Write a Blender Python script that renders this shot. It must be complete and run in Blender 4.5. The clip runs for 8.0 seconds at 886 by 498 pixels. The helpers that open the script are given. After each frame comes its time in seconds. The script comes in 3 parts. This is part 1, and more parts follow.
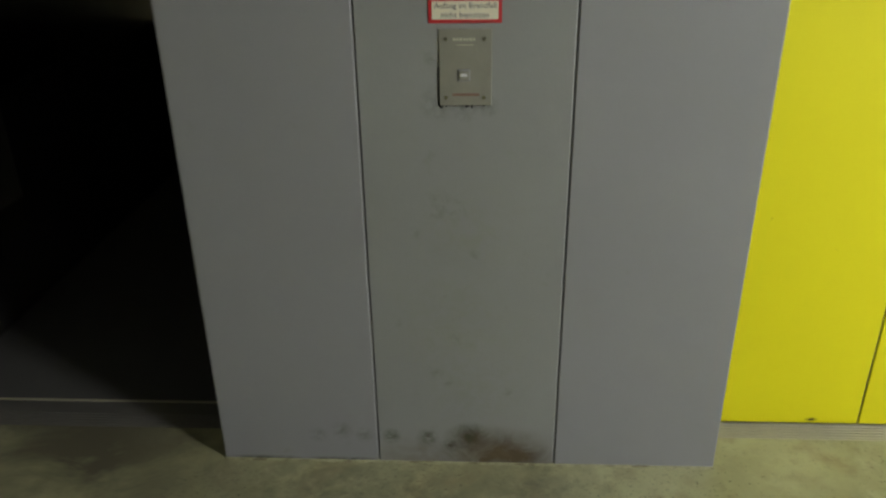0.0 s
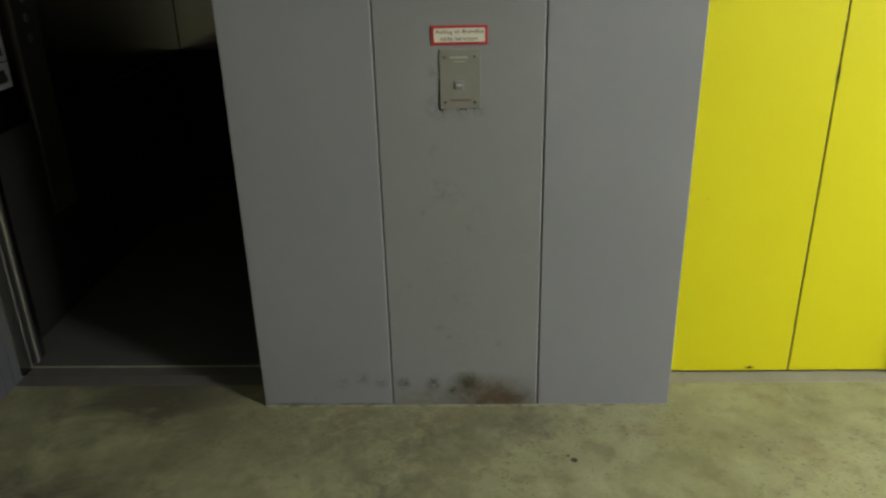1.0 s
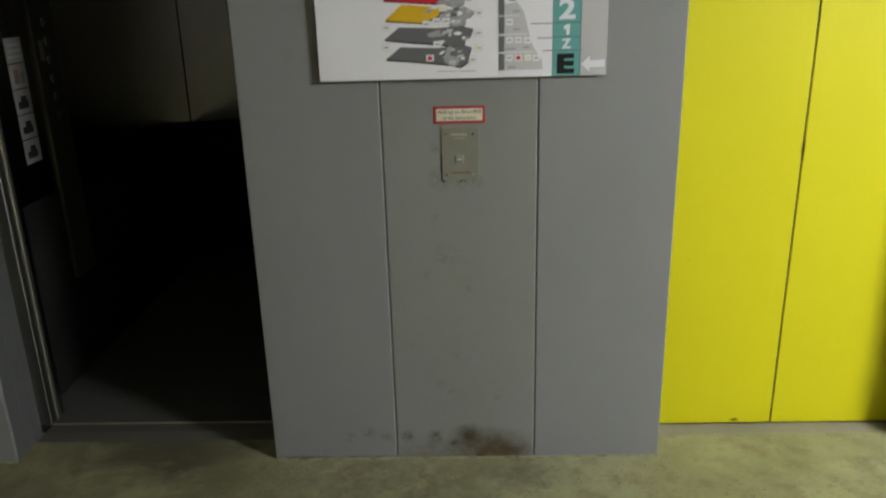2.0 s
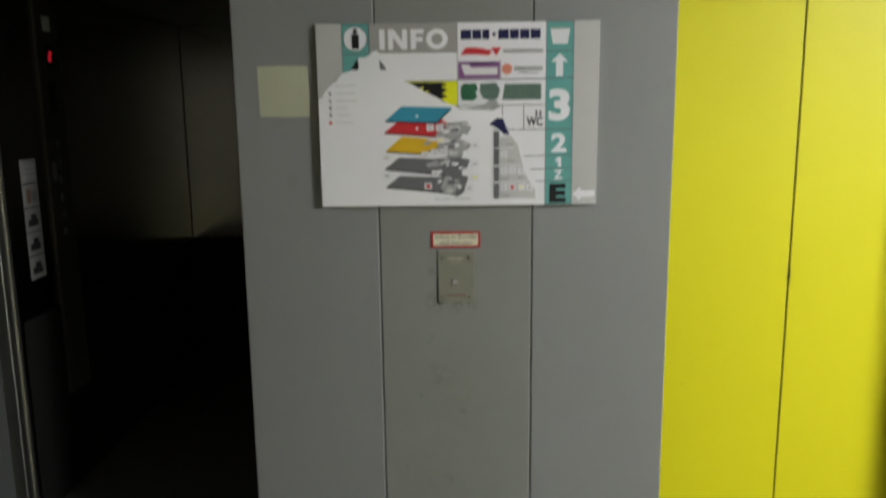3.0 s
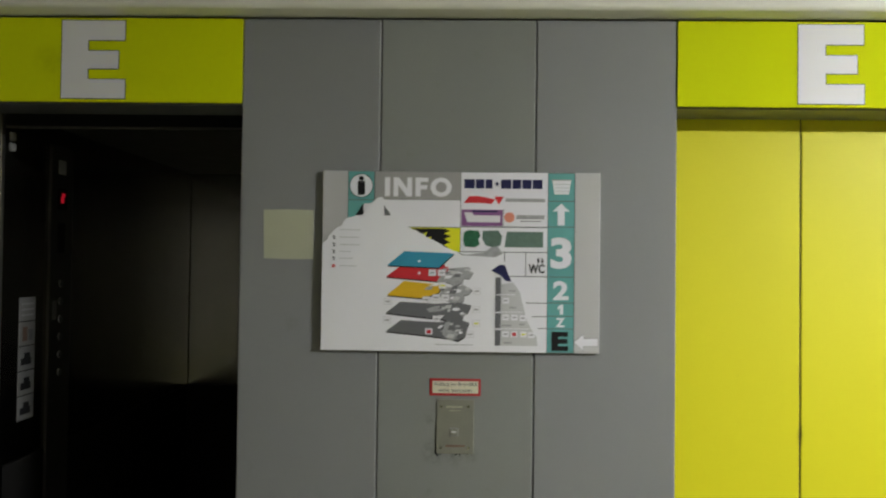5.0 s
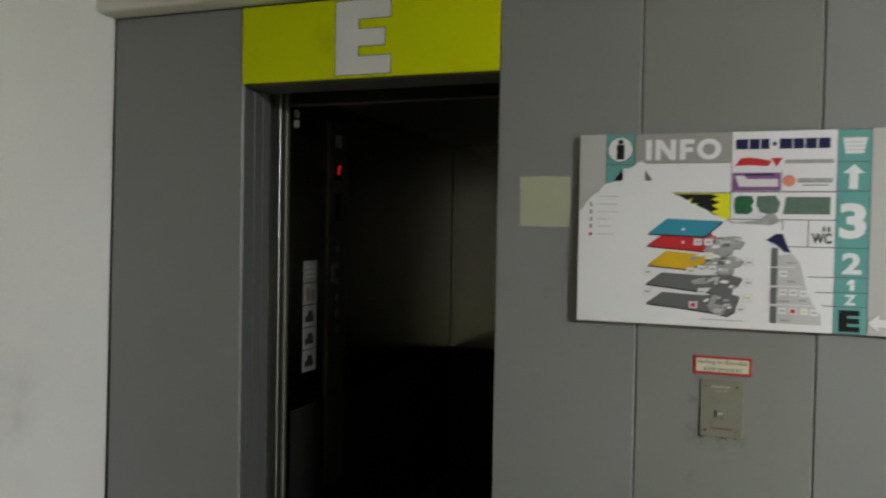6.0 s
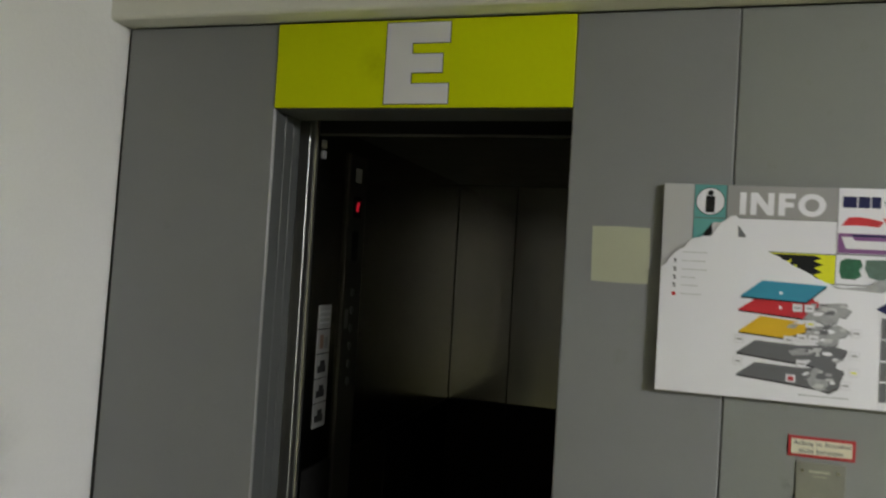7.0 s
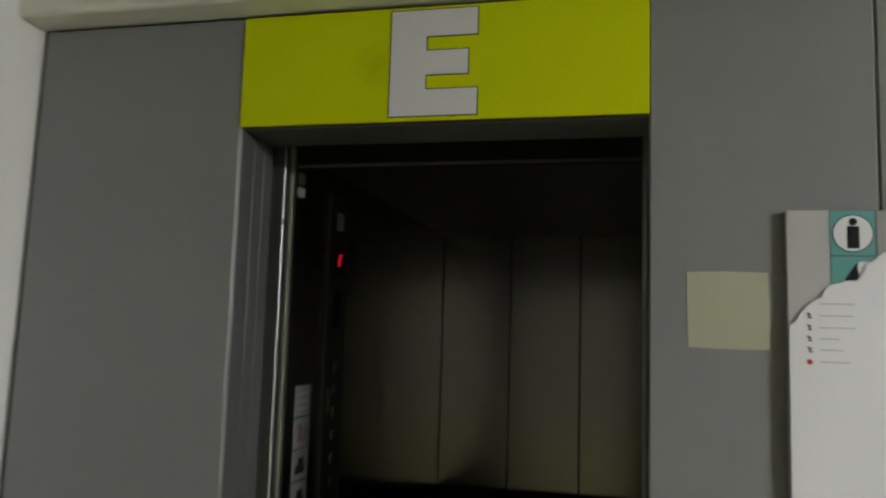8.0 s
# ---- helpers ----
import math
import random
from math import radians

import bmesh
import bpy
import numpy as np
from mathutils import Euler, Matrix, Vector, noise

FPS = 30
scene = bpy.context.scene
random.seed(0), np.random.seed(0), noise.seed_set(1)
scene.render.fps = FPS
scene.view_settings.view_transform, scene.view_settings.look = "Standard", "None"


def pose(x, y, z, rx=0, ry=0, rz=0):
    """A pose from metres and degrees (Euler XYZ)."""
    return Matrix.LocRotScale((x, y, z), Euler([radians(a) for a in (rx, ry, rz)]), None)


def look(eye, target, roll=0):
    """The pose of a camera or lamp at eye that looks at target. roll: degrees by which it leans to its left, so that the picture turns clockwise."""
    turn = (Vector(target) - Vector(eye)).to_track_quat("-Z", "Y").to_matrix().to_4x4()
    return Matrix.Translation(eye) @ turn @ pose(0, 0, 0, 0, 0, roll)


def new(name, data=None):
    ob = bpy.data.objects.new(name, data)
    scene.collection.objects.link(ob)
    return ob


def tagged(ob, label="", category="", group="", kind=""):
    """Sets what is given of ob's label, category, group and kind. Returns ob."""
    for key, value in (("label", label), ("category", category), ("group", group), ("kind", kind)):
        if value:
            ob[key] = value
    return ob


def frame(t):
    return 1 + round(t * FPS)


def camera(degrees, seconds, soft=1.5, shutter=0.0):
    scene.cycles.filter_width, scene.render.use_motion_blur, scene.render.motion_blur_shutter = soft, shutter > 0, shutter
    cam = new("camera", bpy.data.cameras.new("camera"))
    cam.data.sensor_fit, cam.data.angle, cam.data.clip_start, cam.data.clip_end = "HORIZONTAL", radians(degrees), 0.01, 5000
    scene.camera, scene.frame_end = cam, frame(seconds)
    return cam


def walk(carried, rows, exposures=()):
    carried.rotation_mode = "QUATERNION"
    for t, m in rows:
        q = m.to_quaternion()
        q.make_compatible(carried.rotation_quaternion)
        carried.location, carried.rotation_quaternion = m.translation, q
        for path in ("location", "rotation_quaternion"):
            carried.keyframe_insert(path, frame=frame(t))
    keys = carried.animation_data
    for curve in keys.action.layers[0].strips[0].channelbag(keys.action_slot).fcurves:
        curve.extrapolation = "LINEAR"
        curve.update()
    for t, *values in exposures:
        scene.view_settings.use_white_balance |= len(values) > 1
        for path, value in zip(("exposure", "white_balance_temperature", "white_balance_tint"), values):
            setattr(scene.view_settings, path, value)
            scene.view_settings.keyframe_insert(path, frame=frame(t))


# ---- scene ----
cam = camera(59.0, 8.0, soft=2.1, shutter=0.55)
PATH = [
    (0, (0.718, -1.727, 1.468), (0.621, 0.082, 0.62), -0.9),
    (0.3, (0.719, -1.94, 1.447), (0.601, -0.09, 0.688), -2.4),
    (0.5, (0.689, -2.019, 1.494), (0.578, -0.194, 0.683), -2.0),
    (0.8, (0.701, -2.196, 1.482), (0.649, -0.340, 0.726), -1.7),
    (1, (0.706, -2.23, 1.529), (0.635, -0.393, 0.744), -1.5),
    (1.2, (0.723, -2.29, 1.54), (0.621, -0.447, 0.771), -1.6),
    (2.3, (0.678, -2.436, 1.618), (0.649, -0.532, 1.006), -1.2),
    (2.5, (0.693, -2.454, 1.626), (0.674, -0.545, 1.029), -0.9),
    (2.8, (0.683, -2.459, 1.651), (0.666, -0.529, 1.185), -0.8),
    (3, (0.685, -2.462, 1.639), (0.649, -0.495, 1.281), -0.7),
    (3.5, (0.703, -2.459, 1.625), (0.698, -0.466, 1.459), 0.3),
    (4, (0.682, -2.455, 1.648), (0.694, -0.456, 1.632), 0.4),
    (4.2, (0.703, -2.46, 1.659), (0.701, -0.46, 1.673), 0.5),
    (5.3, (0.676, -2.417, 1.573), (0.587, -0.419, 1.621), 0.9),
    (5.5, (0.671, -2.404, 1.564), (0.396, -0.424, 1.616), 1.6),
    (5.8, (0.684, -2.405, 1.609), (0.121, -0.500, 1.584), 1.3),
    (6, (0.68, -2.38, 1.597), (0.002, -0.499, 1.548), 1.0),
    (6.2, (0.633, -2.36, 1.613), (-0.072, -0.49, 1.54), 1.8),
    (6.5, (0.517, -2.342, 1.637), (-0.169, -0.464, 1.582), 2.1),
    (6.8, (0.358, -2.277, 1.596), (-0.241, -0.357, 1.634), 2.9),
    (7, (0.305, -2.213, 1.62), (-0.269, -0.298, 1.672), 3.4),
    (7.3, (0.25, -2.071, 1.652), (-0.332, -0.172, 1.728), 2.7),
    (7.5, (0.185, -1.941, 1.649), (-0.38, -0.027, 1.77), 2.2),
    (7.6, (0.149, -1.892, 1.664), (-0.467, 0.007, 1.782), 2.2),
    (7.7, (0.112, -1.843, 1.68), (-0.487, 0.062, 1.784), 2.2),
    (8, (-0.045, -1.666, 1.63), (-0.502, 0.27, 1.84), 1.7),
]
walk(cam, [(t, look(eye, target, roll)) for t, eye, target, roll in PATH],
     [(0, 0.0), (1, 0.0), (2.5, 0.0), (3.5, 0.05), (4.2, -0.03), (5.5, -0.02), (6.5, 0.12), (8, 0.16)])

# ---------- light ----------
world = bpy.data.worlds.new("world")
scene.world = world
world.use_nodes = True
world.node_tree.nodes["Background"].inputs["Color"].default_value = (0.02, 0.022, 0.025, 1)
world.node_tree.nodes["Background"].inputs["Strength"].default_value = 0.2

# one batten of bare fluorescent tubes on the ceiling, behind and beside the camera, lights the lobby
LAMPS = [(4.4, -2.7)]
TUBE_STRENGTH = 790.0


# ---------- materials ----------
def material(name, colour, rough=0.5, metal=0.0, spread=0.06, scale=3.0, grain=0.03, grain_scale=90.0,
             bump=0.05, bump_scale=140.0, stretch=(1, 1, 1), spec=0.5):
    """A painted or bare surface with soft blotches, fine grain and relief."""
    m = bpy.data.materials.new(name)
    m.use_nodes = True
    nt = m.node_tree
    b = nt.nodes["Principled BSDF"]
    mp = nt.nodes.new("ShaderNodeMapping")
    mp.inputs["Scale"].default_value = stretch
    geo = nt.nodes.new("ShaderNodeNewGeometry")
    nt.links.new(geo.outputs["Position"], mp.inputs["Vector"])
    big = nt.nodes.new("ShaderNodeTexNoise")
    big.inputs["Scale"].default_value, big.inputs["Detail"].default_value = scale, 5
    fine = nt.nodes.new("ShaderNodeTexNoise")
    fine.inputs["Scale"].default_value, fine.inputs["Detail"].default_value = grain_scale, 3
    for n in (big, fine):
        nt.links.new(mp.outputs["Vector"], n.inputs["Vector"])
    value = nt.nodes.new("ShaderNodeMath")
    value.operation = "MULTIPLY_ADD"
    nt.links.new(big.outputs["Fac"], value.inputs[0])
    value.inputs[1].default_value, value.inputs[2].default_value = 2 * spread, 1 - spread
    value2 = nt.nodes.new("ShaderNodeMath")
    value2.operation = "MULTIPLY_ADD"
    nt.links.new(fine.outputs["Fac"], value2.inputs[0])
    value2.inputs[1].default_value = 2 * grain
    nt.links.new(value.outputs[0], value2.inputs[2])
    hsv = nt.nodes.new("ShaderNodeHueSaturation")
    hsv.inputs["Color"].default_value = (*colour, 1)
    nt.links.new(value2.outputs[0], hsv.inputs["Value"])
    nt.links.new(hsv.outputs["Color"], b.inputs["Base Color"])
    rr = nt.nodes.new("ShaderNodeMath")
    rr.operation = "MULTIPLY_ADD"
    nt.links.new(big.outputs["Fac"], rr.inputs[0])
    rr.inputs[1].default_value, rr.inputs[2].default_value = 0.16, rough - 0.08
    nt.links.new(rr.outputs[0], b.inputs["Roughness"])
    b.inputs["Metallic"].default_value = metal
    b.inputs["Specular IOR Level"].default_value = spec
    if bump:
        rel = nt.nodes.new("ShaderNodeTexNoise")
        rel.inputs["Scale"].default_value, rel.inputs["Detail"].default_value = bump_scale, 3
        nt.links.new(mp.outputs["Vector"], rel.inputs["Vector"])
        bp = nt.nodes.new("ShaderNodeBump")
        bp.inputs["Strength"].default_value, bp.inputs["Distance"].default_value = bump, 0.004
        nt.links.new(rel.outputs["Fac"], bp.inputs["Height"])
        nt.links.new(bp.outputs["Normal"], b.inputs["Normal"])
    return m


def stain_or_shade(m, colour, spots, amount=0.8, noise_scale=30.0, ragged=0.5, squash=1.0, plane="xz"):
    """Lays ragged blots of another colour over a material. spots: two coordinates in the plane, and a radius."""
    first, second = "xyz".index(plane[0]), "xyz".index(plane[1])
    nt = m.node_tree
    b = nt.nodes["Principled BSDF"]
    before = b.inputs["Base Color"].links[0].from_socket
    geo = nt.nodes.new("ShaderNodeNewGeometry")
    noise_node = nt.nodes.new("ShaderNodeTexNoise")
    noise_node.inputs["Scale"].default_value, noise_node.inputs["Detail"].default_value = noise_scale, 6
    noise_node.inputs["Roughness"].default_value, noise_node.inputs["Distortion"].default_value = 0.62, 0.9
    nt.links.new(geo.outputs["Position"], noise_node.inputs["Vector"])
    total = None
    for x, z, radius in spots:
        off = nt.nodes.new("ShaderNodeVectorMath")
        off.operation = "SUBTRACT"
        nt.links.new(geo.outputs["Position"], off.inputs[0])
        centre, weight = [0, 0, 0], [0, 0, 0]
        centre[first], centre[second], weight[first], weight[second] = x, z, 1 / radius, squash / radius
        off.inputs[1].default_value = centre
        flat = nt.nodes.new("ShaderNodeVectorMath")
        flat.operation = "MULTIPLY"
        nt.links.new(off.outputs[0], flat.inputs[0])
        flat.inputs[1].default_value = weight
        far = nt.nodes.new("ShaderNodeVectorMath")
        far.operation = "LENGTH"
        nt.links.new(flat.outputs[0], far.inputs[0])
        near = nt.nodes.new("ShaderNodeMath")
        near.operation, near.use_clamp = "SUBTRACT", True
        near.inputs[0].default_value = 1
        nt.links.new(far.outputs["Value"], near.inputs[1])
        if total is None:
            total = near
        else:
            both = nt.nodes.new("ShaderNodeMath")
            both.operation = "MAXIMUM"
            nt.links.new(total.outputs[0], both.inputs[0])
            nt.links.new(near.outputs[0], both.inputs[1])
            total = both
    rough_edge = nt.nodes.new("ShaderNodeMapRange")
    rough_edge.inputs["From Min"].default_value, rough_edge.inputs["From Max"].default_value = ragged - 0.12, ragged + 0.2
    nt.links.new(noise_node.outputs["Fac"], rough_edge.inputs["Value"])
    fac = nt.nodes.new("ShaderNodeMath")
    fac.operation, fac.use_clamp = "MULTIPLY", True
    nt.links.new(total.outputs[0], fac.inputs[0])
    nt.links.new(rough_edge.outputs["Result"], fac.inputs[1])
    gain = nt.nodes.new("ShaderNodeMath")
    gain.operation, gain.use_clamp = "MULTIPLY", True
    nt.links.new(fac.outputs[0], gain.inputs[0])
    gain.inputs[1].default_value = amount * 2
    mix = nt.nodes.new("ShaderNodeMix")
    mix.data_type = "RGBA"
    nt.links.new(gain.outputs[0], mix.inputs["Factor"])
    nt.links.new(before, mix.inputs["A"])
    mix.inputs["B"].default_value = (*colour, 1)
    nt.links.new(mix.outputs["Result"], b.inputs["Base Color"])


def scatter_dirt(m, colour, scale, low, high, amount, stretch=(1, 1, 1), cluster=0.0):
    """Scattered marks of another colour, from a noise cut off at low and high."""
    nt = m.node_tree
    b = nt.nodes["Principled BSDF"]
    before = b.inputs["Base Color"].links[0].from_socket
    geo = nt.nodes.new("ShaderNodeNewGeometry")
    mp = nt.nodes.new("ShaderNodeMapping")
    mp.inputs["Scale"].default_value = stretch
    nt.links.new(geo.outputs["Position"], mp.inputs["Vector"])
    n = nt.nodes.new("ShaderNodeTexNoise")
    n.inputs["Scale"].default_value, n.inputs["Detail"].default_value, n.inputs["Roughness"].default_value = scale, 6, 0.62
    nt.links.new(mp.outputs["Vector"], n.inputs["Vector"])
    cut = nt.nodes.new("ShaderNodeMapRange")
    cut.inputs["From Min"].default_value, cut.inputs["From Max"].default_value = low, high
    cut.inputs["To Max"].default_value = amount
    nt.links.new(n.outputs["Fac"], cut.inputs["Value"])
    out = cut.outputs["Result"]
    if cluster:
        wide = nt.nodes.new("ShaderNodeTexNoise")
        wide.inputs["Scale"].default_value, wide.inputs["Detail"].default_value = cluster, 3
        nt.links.new(geo.outputs["Position"], wide.inputs["Vector"])
        gate = nt.nodes.new("ShaderNodeMapRange")
        gate.inputs["From Min"].default_value, gate.inputs["From Max"].default_value = 0.44, 0.62
        nt.links.new(wide.outputs["Fac"], gate.inputs["Value"])
        both = nt.nodes.new("ShaderNodeMath")
        both.operation = "MULTIPLY"
        nt.links.new(out, both.inputs[0])
        nt.links.new(gate.outputs["Result"], both.inputs[1])
        out = both.outputs[0]
    mix = nt.nodes.new("ShaderNodeMix")
    mix.data_type = "RGBA"
    nt.links.new(out, mix.inputs["Factor"])
    nt.links.new(before, mix.inputs["A"])
    mix.inputs["B"].default_value = (*colour, 1)
    nt.links.new(mix.outputs["Result"], b.inputs["Base Color"])


def glow(name, colour, strength):
    m = bpy.data.materials.new(name)
    m.use_nodes = True
    b = m.node_tree.nodes["Principled BSDF"]
    b.inputs["Base Color"].default_value = (*colour, 1)
    b.inputs["Emission Color"].default_value = (*colour, 1)
    b.inputs["Emission Strength"].default_value = strength
    return m


GREY = material("grey_paint", (0.203, 0.205, 0.211), 0.42, spread=0.05, scale=2.2, grain=0.02, bump=0.06)
scatter_dirt(GREY, (0.13, 0.13, 0.10), 9.0, 0.66, 0.80, 0.35)
stain_or_shade(GREY, (0.06, 0.058, 0.04), [(0.34, 0.105, 0.035), (0.27, 0.09, 0.03), (0.40, 0.09, 0.03)], 0.34, 40, 0.5)
stain_or_shade(GREY, (0.045, 0.042, 0.025), [(0.12, 0.003, 0.16), (0.33, 0.003, 0.14)], 0.6, 30, 0.4, 12.0)
GREY_WORN = material("grey_paint_worn", (0.196, 0.202, 0.194), 0.42, spread=0.06, scale=2.4, grain=0.025, bump=0.07)
scatter_dirt(GREY_WORN, (0.14, 0.145, 0.10), 14.0, 0.62, 0.78, 0.4)
stain_or_shade(GREY_WORN, (0.11, 0.115, 0.075), [(0.70, 0.60, 0.30), (0.68, 0.30, 0.26)], 0.3, 44, 0.72)
stain_or_shade(GREY_WORN, (0.17, 0.18, 0.12), [(0.68, 0.70, 0.16), (0.66, 0.45, 0.2), (0.70, 0.25, 0.18)], 0.22, 26, 0.5)
stain_or_shade(GREY_WORN, (0.052, 0.036, 0.017), [(0.75, 0.03, 0.17), (0.70, 0.085, 0.09), (0.82, 0.03, 0.11)], 0.75, 15, 0.42, 1.7)
stain_or_shade(GREY_WORN, (0.11, 0.085, 0.05), [(0.77, 0.03, 0.2), (0.55, 0.02, 0.14), (0.3, 0.015, 0.12)], 0.4, 12, 0.38, 1.9)
stain_or_shade(GREY_WORN, (0.04, 0.04, 0.02), [(0.475, 0.088, 0.03), (0.575, 0.085, 0.035), (0.69, 0.09, 0.055), (0.64, 0.06, 0.03)], 0.62, 40, 0.46)
stain_or_shade(GREY_WORN, (0.05, 0.05, 0.035), [(0.62, 1.02, 0.05), (0.68, 1.012, 0.04), (0.73, 1.012, 0.03), (0.605, 1.12, 0.02)], 0.36, 75, 0.5)
stain_or_shade(GREY_WORN, (0.07, 0.075, 0.04), [(0.616, 0.77, 0.05), (0.66, 0.76, 0.04), (0.56, 0.70, 0.02), (0.70, 0.64, 0.022), (0.656, 0.40, 0.024), (0.505, 0.45, 0.018),
                                       (0.603, 0.30, 0.03), (0.79, 0.24, 0.018), (0.63, 0.27, 0.02), (0.60, 0.90, 0.016)], 0.3, 38, 0.56)
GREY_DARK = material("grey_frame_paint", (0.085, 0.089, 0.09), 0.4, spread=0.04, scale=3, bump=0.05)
GAP = material("dark_joint", (0.03, 0.03, 0.028), 0.9, bump=0)
YELLOW = material("yellow_door_paint", (0.60, 0.56, 0.006), 0.5, spec=0.3, spread=0.03, scale=2.0, grain=0.015, bump=0.05, bump_scale=60)
scatter_dirt(YELLOW, (0.20, 0.17, 0.02), 22.0, 0.70, 0.80, 0.4)
stain_or_shade(YELLOW, (0.05, 0.045, 0.01), [(1.825, 1.05, 0.010)], 0.6, 60, 0.4, 0.2)
stain_or_shade(YELLOW, (0.05, 0.045, 0.01), [(1.69, 0.024, 0.022)], 0.9, 60, 0.4, 2.6)
LIME = material("lime_sheet", (0.55, 0.61, 0.001), 0.8, spec=0.12, spread=0.03, scale=2.5, grain=0.01, bump=0.02)
LETTER = material("pale_letter_film", (0.66, 0.65, 0.68), 0.5, spread=0.04, grain=0.01, bump=0.02)
EDGE = material("letter_outline", (0.06, 0.06, 0.02), 0.6, bump=0)
# slightly darker blot left of the letter E
stain_or_shade(LIME, (0.36, 0.40, 0.001), [(-0.615, 2.235, 0.06), (-0.60, 2.20, 0.04)], 0.3, 14, 0.42)
PLASTER = material("white_plaster", (0.81, 0.805, 0.825), 0.75, spread=0.05, scale=1.6, grain=0.03, bump=0.22, bump_scale=45)
stain_or_shade(PLASTER, (0.40, 0.39, 0.39), [(-0.42, 1.05, 0.16), (-0.40, 0.93, 0.11)], 0.13, 9, 0.42, 1.0, "yz")
scatter_dirt(PLASTER, (0.38, 0.38, 0.36), 1.9, 0.63, 0.80, 0.5, (1, 1, 0.6))
BEAM = material("cream_beam_paint", (0.68, 0.67, 0.60), 0.6, spread=0.05, scale=2.0, grain=0.03, bump=0.12, bump_scale=50)
CONCRETE = material("painted_concrete", (0.285, 0.282, 0.153), 0.6, spread=0.30, scale=1.8, grain=0.10, grain_scale=40, bump=0.22, bump_scale=30)
scatter_dirt(CONCRETE, (0.12, 0.115, 0.06), 2.0, 0.45, 0.75, 0.8)
scatter_dirt(CONCRETE, (0.32, 0.325, 0.20), 3.6, 0.50, 0.75, 0.55)
scatter_dirt(CONCRETE, (0.155, 0.145, 0.075), 10.0, 0.50, 0.66, 0.55)
scatter_dirt(CONCRETE, (0.40, 0.40, 0.25), 8.0, 0.56, 0.72, 0.45, (1.3, 0.8, 1))
scatter_dirt(CONCRETE, (0.10, 0.095, 0.05), 24.0, 0.56, 0.68, 0.5, (1, 1.2, 1), 1.7)
scatter_dirt(CONCRETE, (0.04, 0.038, 0.02), 55.0, 0.60, 0.67, 0.8, (1, 1.3, 1), 2.6)
scatter_dirt(CONCRETE, (0.06, 0.055, 0.03), 75.0, 0.58, 0.64, 0.6, (1, 1.4, 1), 3.1)
scatter_dirt(CONCRETE, (0.20, 0.16, 0.085), 5.0, 0.54, 0.68, 0.5)
# broad brown blots before the open lift: dirt plus shade put into the colour
stain_or_shade(CONCRETE, (0.075, 0.068, 0.042), [(-0.45, 0.0, 0.75), (-0.55, -0.45, 0.6), (-1.1, -0.3, 0.6), (-0.2, -0.7, 0.5)], 0.62, 3.0, 0.36, plane="xy")
stain_or_shade(CONCRETE, (0.075, 0.07, 0.038), [(0.30, -0.12, 0.28), (0.55, -0.2, 0.30), (0.85, -0.10, 0.22), (0.45, -0.45, 0.3)], 0.42, 17.0, 0.50, plane="xy")
stain_or_shade(CONCRETE, (0.10, 0.095, 0.06), [(0.5, -0.2, 0.5), (0.9, -0.15, 0.4)], 0.3, 7.0, 0.45, plane="xy")
stain_or_shade(CONCRETE, (0.02, 0.02, 0.012), [(1.012, -0.29, 0.014), (0.995, -0.27, 0.007), (-0.9, -0.42, 0.02)], 1.0, 90.0, 0.3, plane="xy")
FLOOR_RIDGE = material("pale_floor_coating", (0.23, 0.228, 0.13), 0.6, spread=0.4, scale=14, grain=0.12, grain_scale=60, bump=0.3, bump_scale=60)
scatter_dirt(FLOOR_RIDGE, (0.11, 0.09, 0.05), 16.0, 0.47, 0.60, 0.8)
# unseen walls: their grey is chosen to bounce little light
UNSEEN_WALL = material("unseen_wall_grey", (0.24, 0.235, 0.22), 0.8, spread=0.12, scale=2.5, bump=0.3)
# unseen ceiling: kept pale to bounce light onto the top of the wall
CEIL = material("ceiling_paint", (0.74, 0.735, 0.72), 0.8, spread=0.05, bump=0.2)
STEEL = material("brushed_steel", (0.32, 0.32, 0.31), 0.45, metal=1.0, spread=0.08, scale=3, grain=0.08, grain_scale=60, bump=0.03, stretch=(12, 12, 0.6))
STEEL_DARK = material("dark_steel", (0.36, 0.35, 0.318), 0.20, metal=1.0, spread=0.06, scale=2.2, grain=0.05, grain_scale=70, bump=0.012, bump_scale=90, stretch=(6, 6, 0.3))
ALU = material("worn_aluminium", (0.25, 0.235, 0.165), 0.55, metal=0.3, spread=0.3, scale=9, grain=0.08, bump=0.1)
DIRTY_SHADED_STEEL = material("dirty_shaded_steel", (0.10, 0.095, 0.085), 0.5, metal=0.4, spread=0.25, scale=9, grain=0.1, bump=0.1)
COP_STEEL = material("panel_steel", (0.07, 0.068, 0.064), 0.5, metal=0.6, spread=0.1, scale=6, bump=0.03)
RUBBER = material("dark_rubber_floor", (0.045, 0.044, 0.04), 0.8, spread=0.2, scale=6, bump=0.3)
CAR_LOW = material("near_black_cabin", (0.012, 0.0115, 0.011), 0.65, spread=0.1, scale=4, bump=0.05, spec=0.12)
BLACK = material("black_print", (0.012, 0.012, 0.013), 0.6, bump=0, spec=0.15)
WHITE = material("white_print", (0.72, 0.71, 0.76), 0.45, spread=0.03, scale=5, grain=0.01, bump=0.02)
PAPER = material("white_poster_paper", (0.73, 0.725, 0.77), 0.5, spread=0.03, scale=4, grain=0.01, bump=0.06, bump_scale=14)
BOARD_GREY = material("board_grey_film", (0.44, 0.435, 0.44), 0.4, spread=0.03, scale=5, grain=0.01, bump=0.02)
INFO_GREY = material("info_grey_film", (0.30, 0.29, 0.29), 0.4, spread=0.03, scale=5, grain=0.01, bump=0.02)
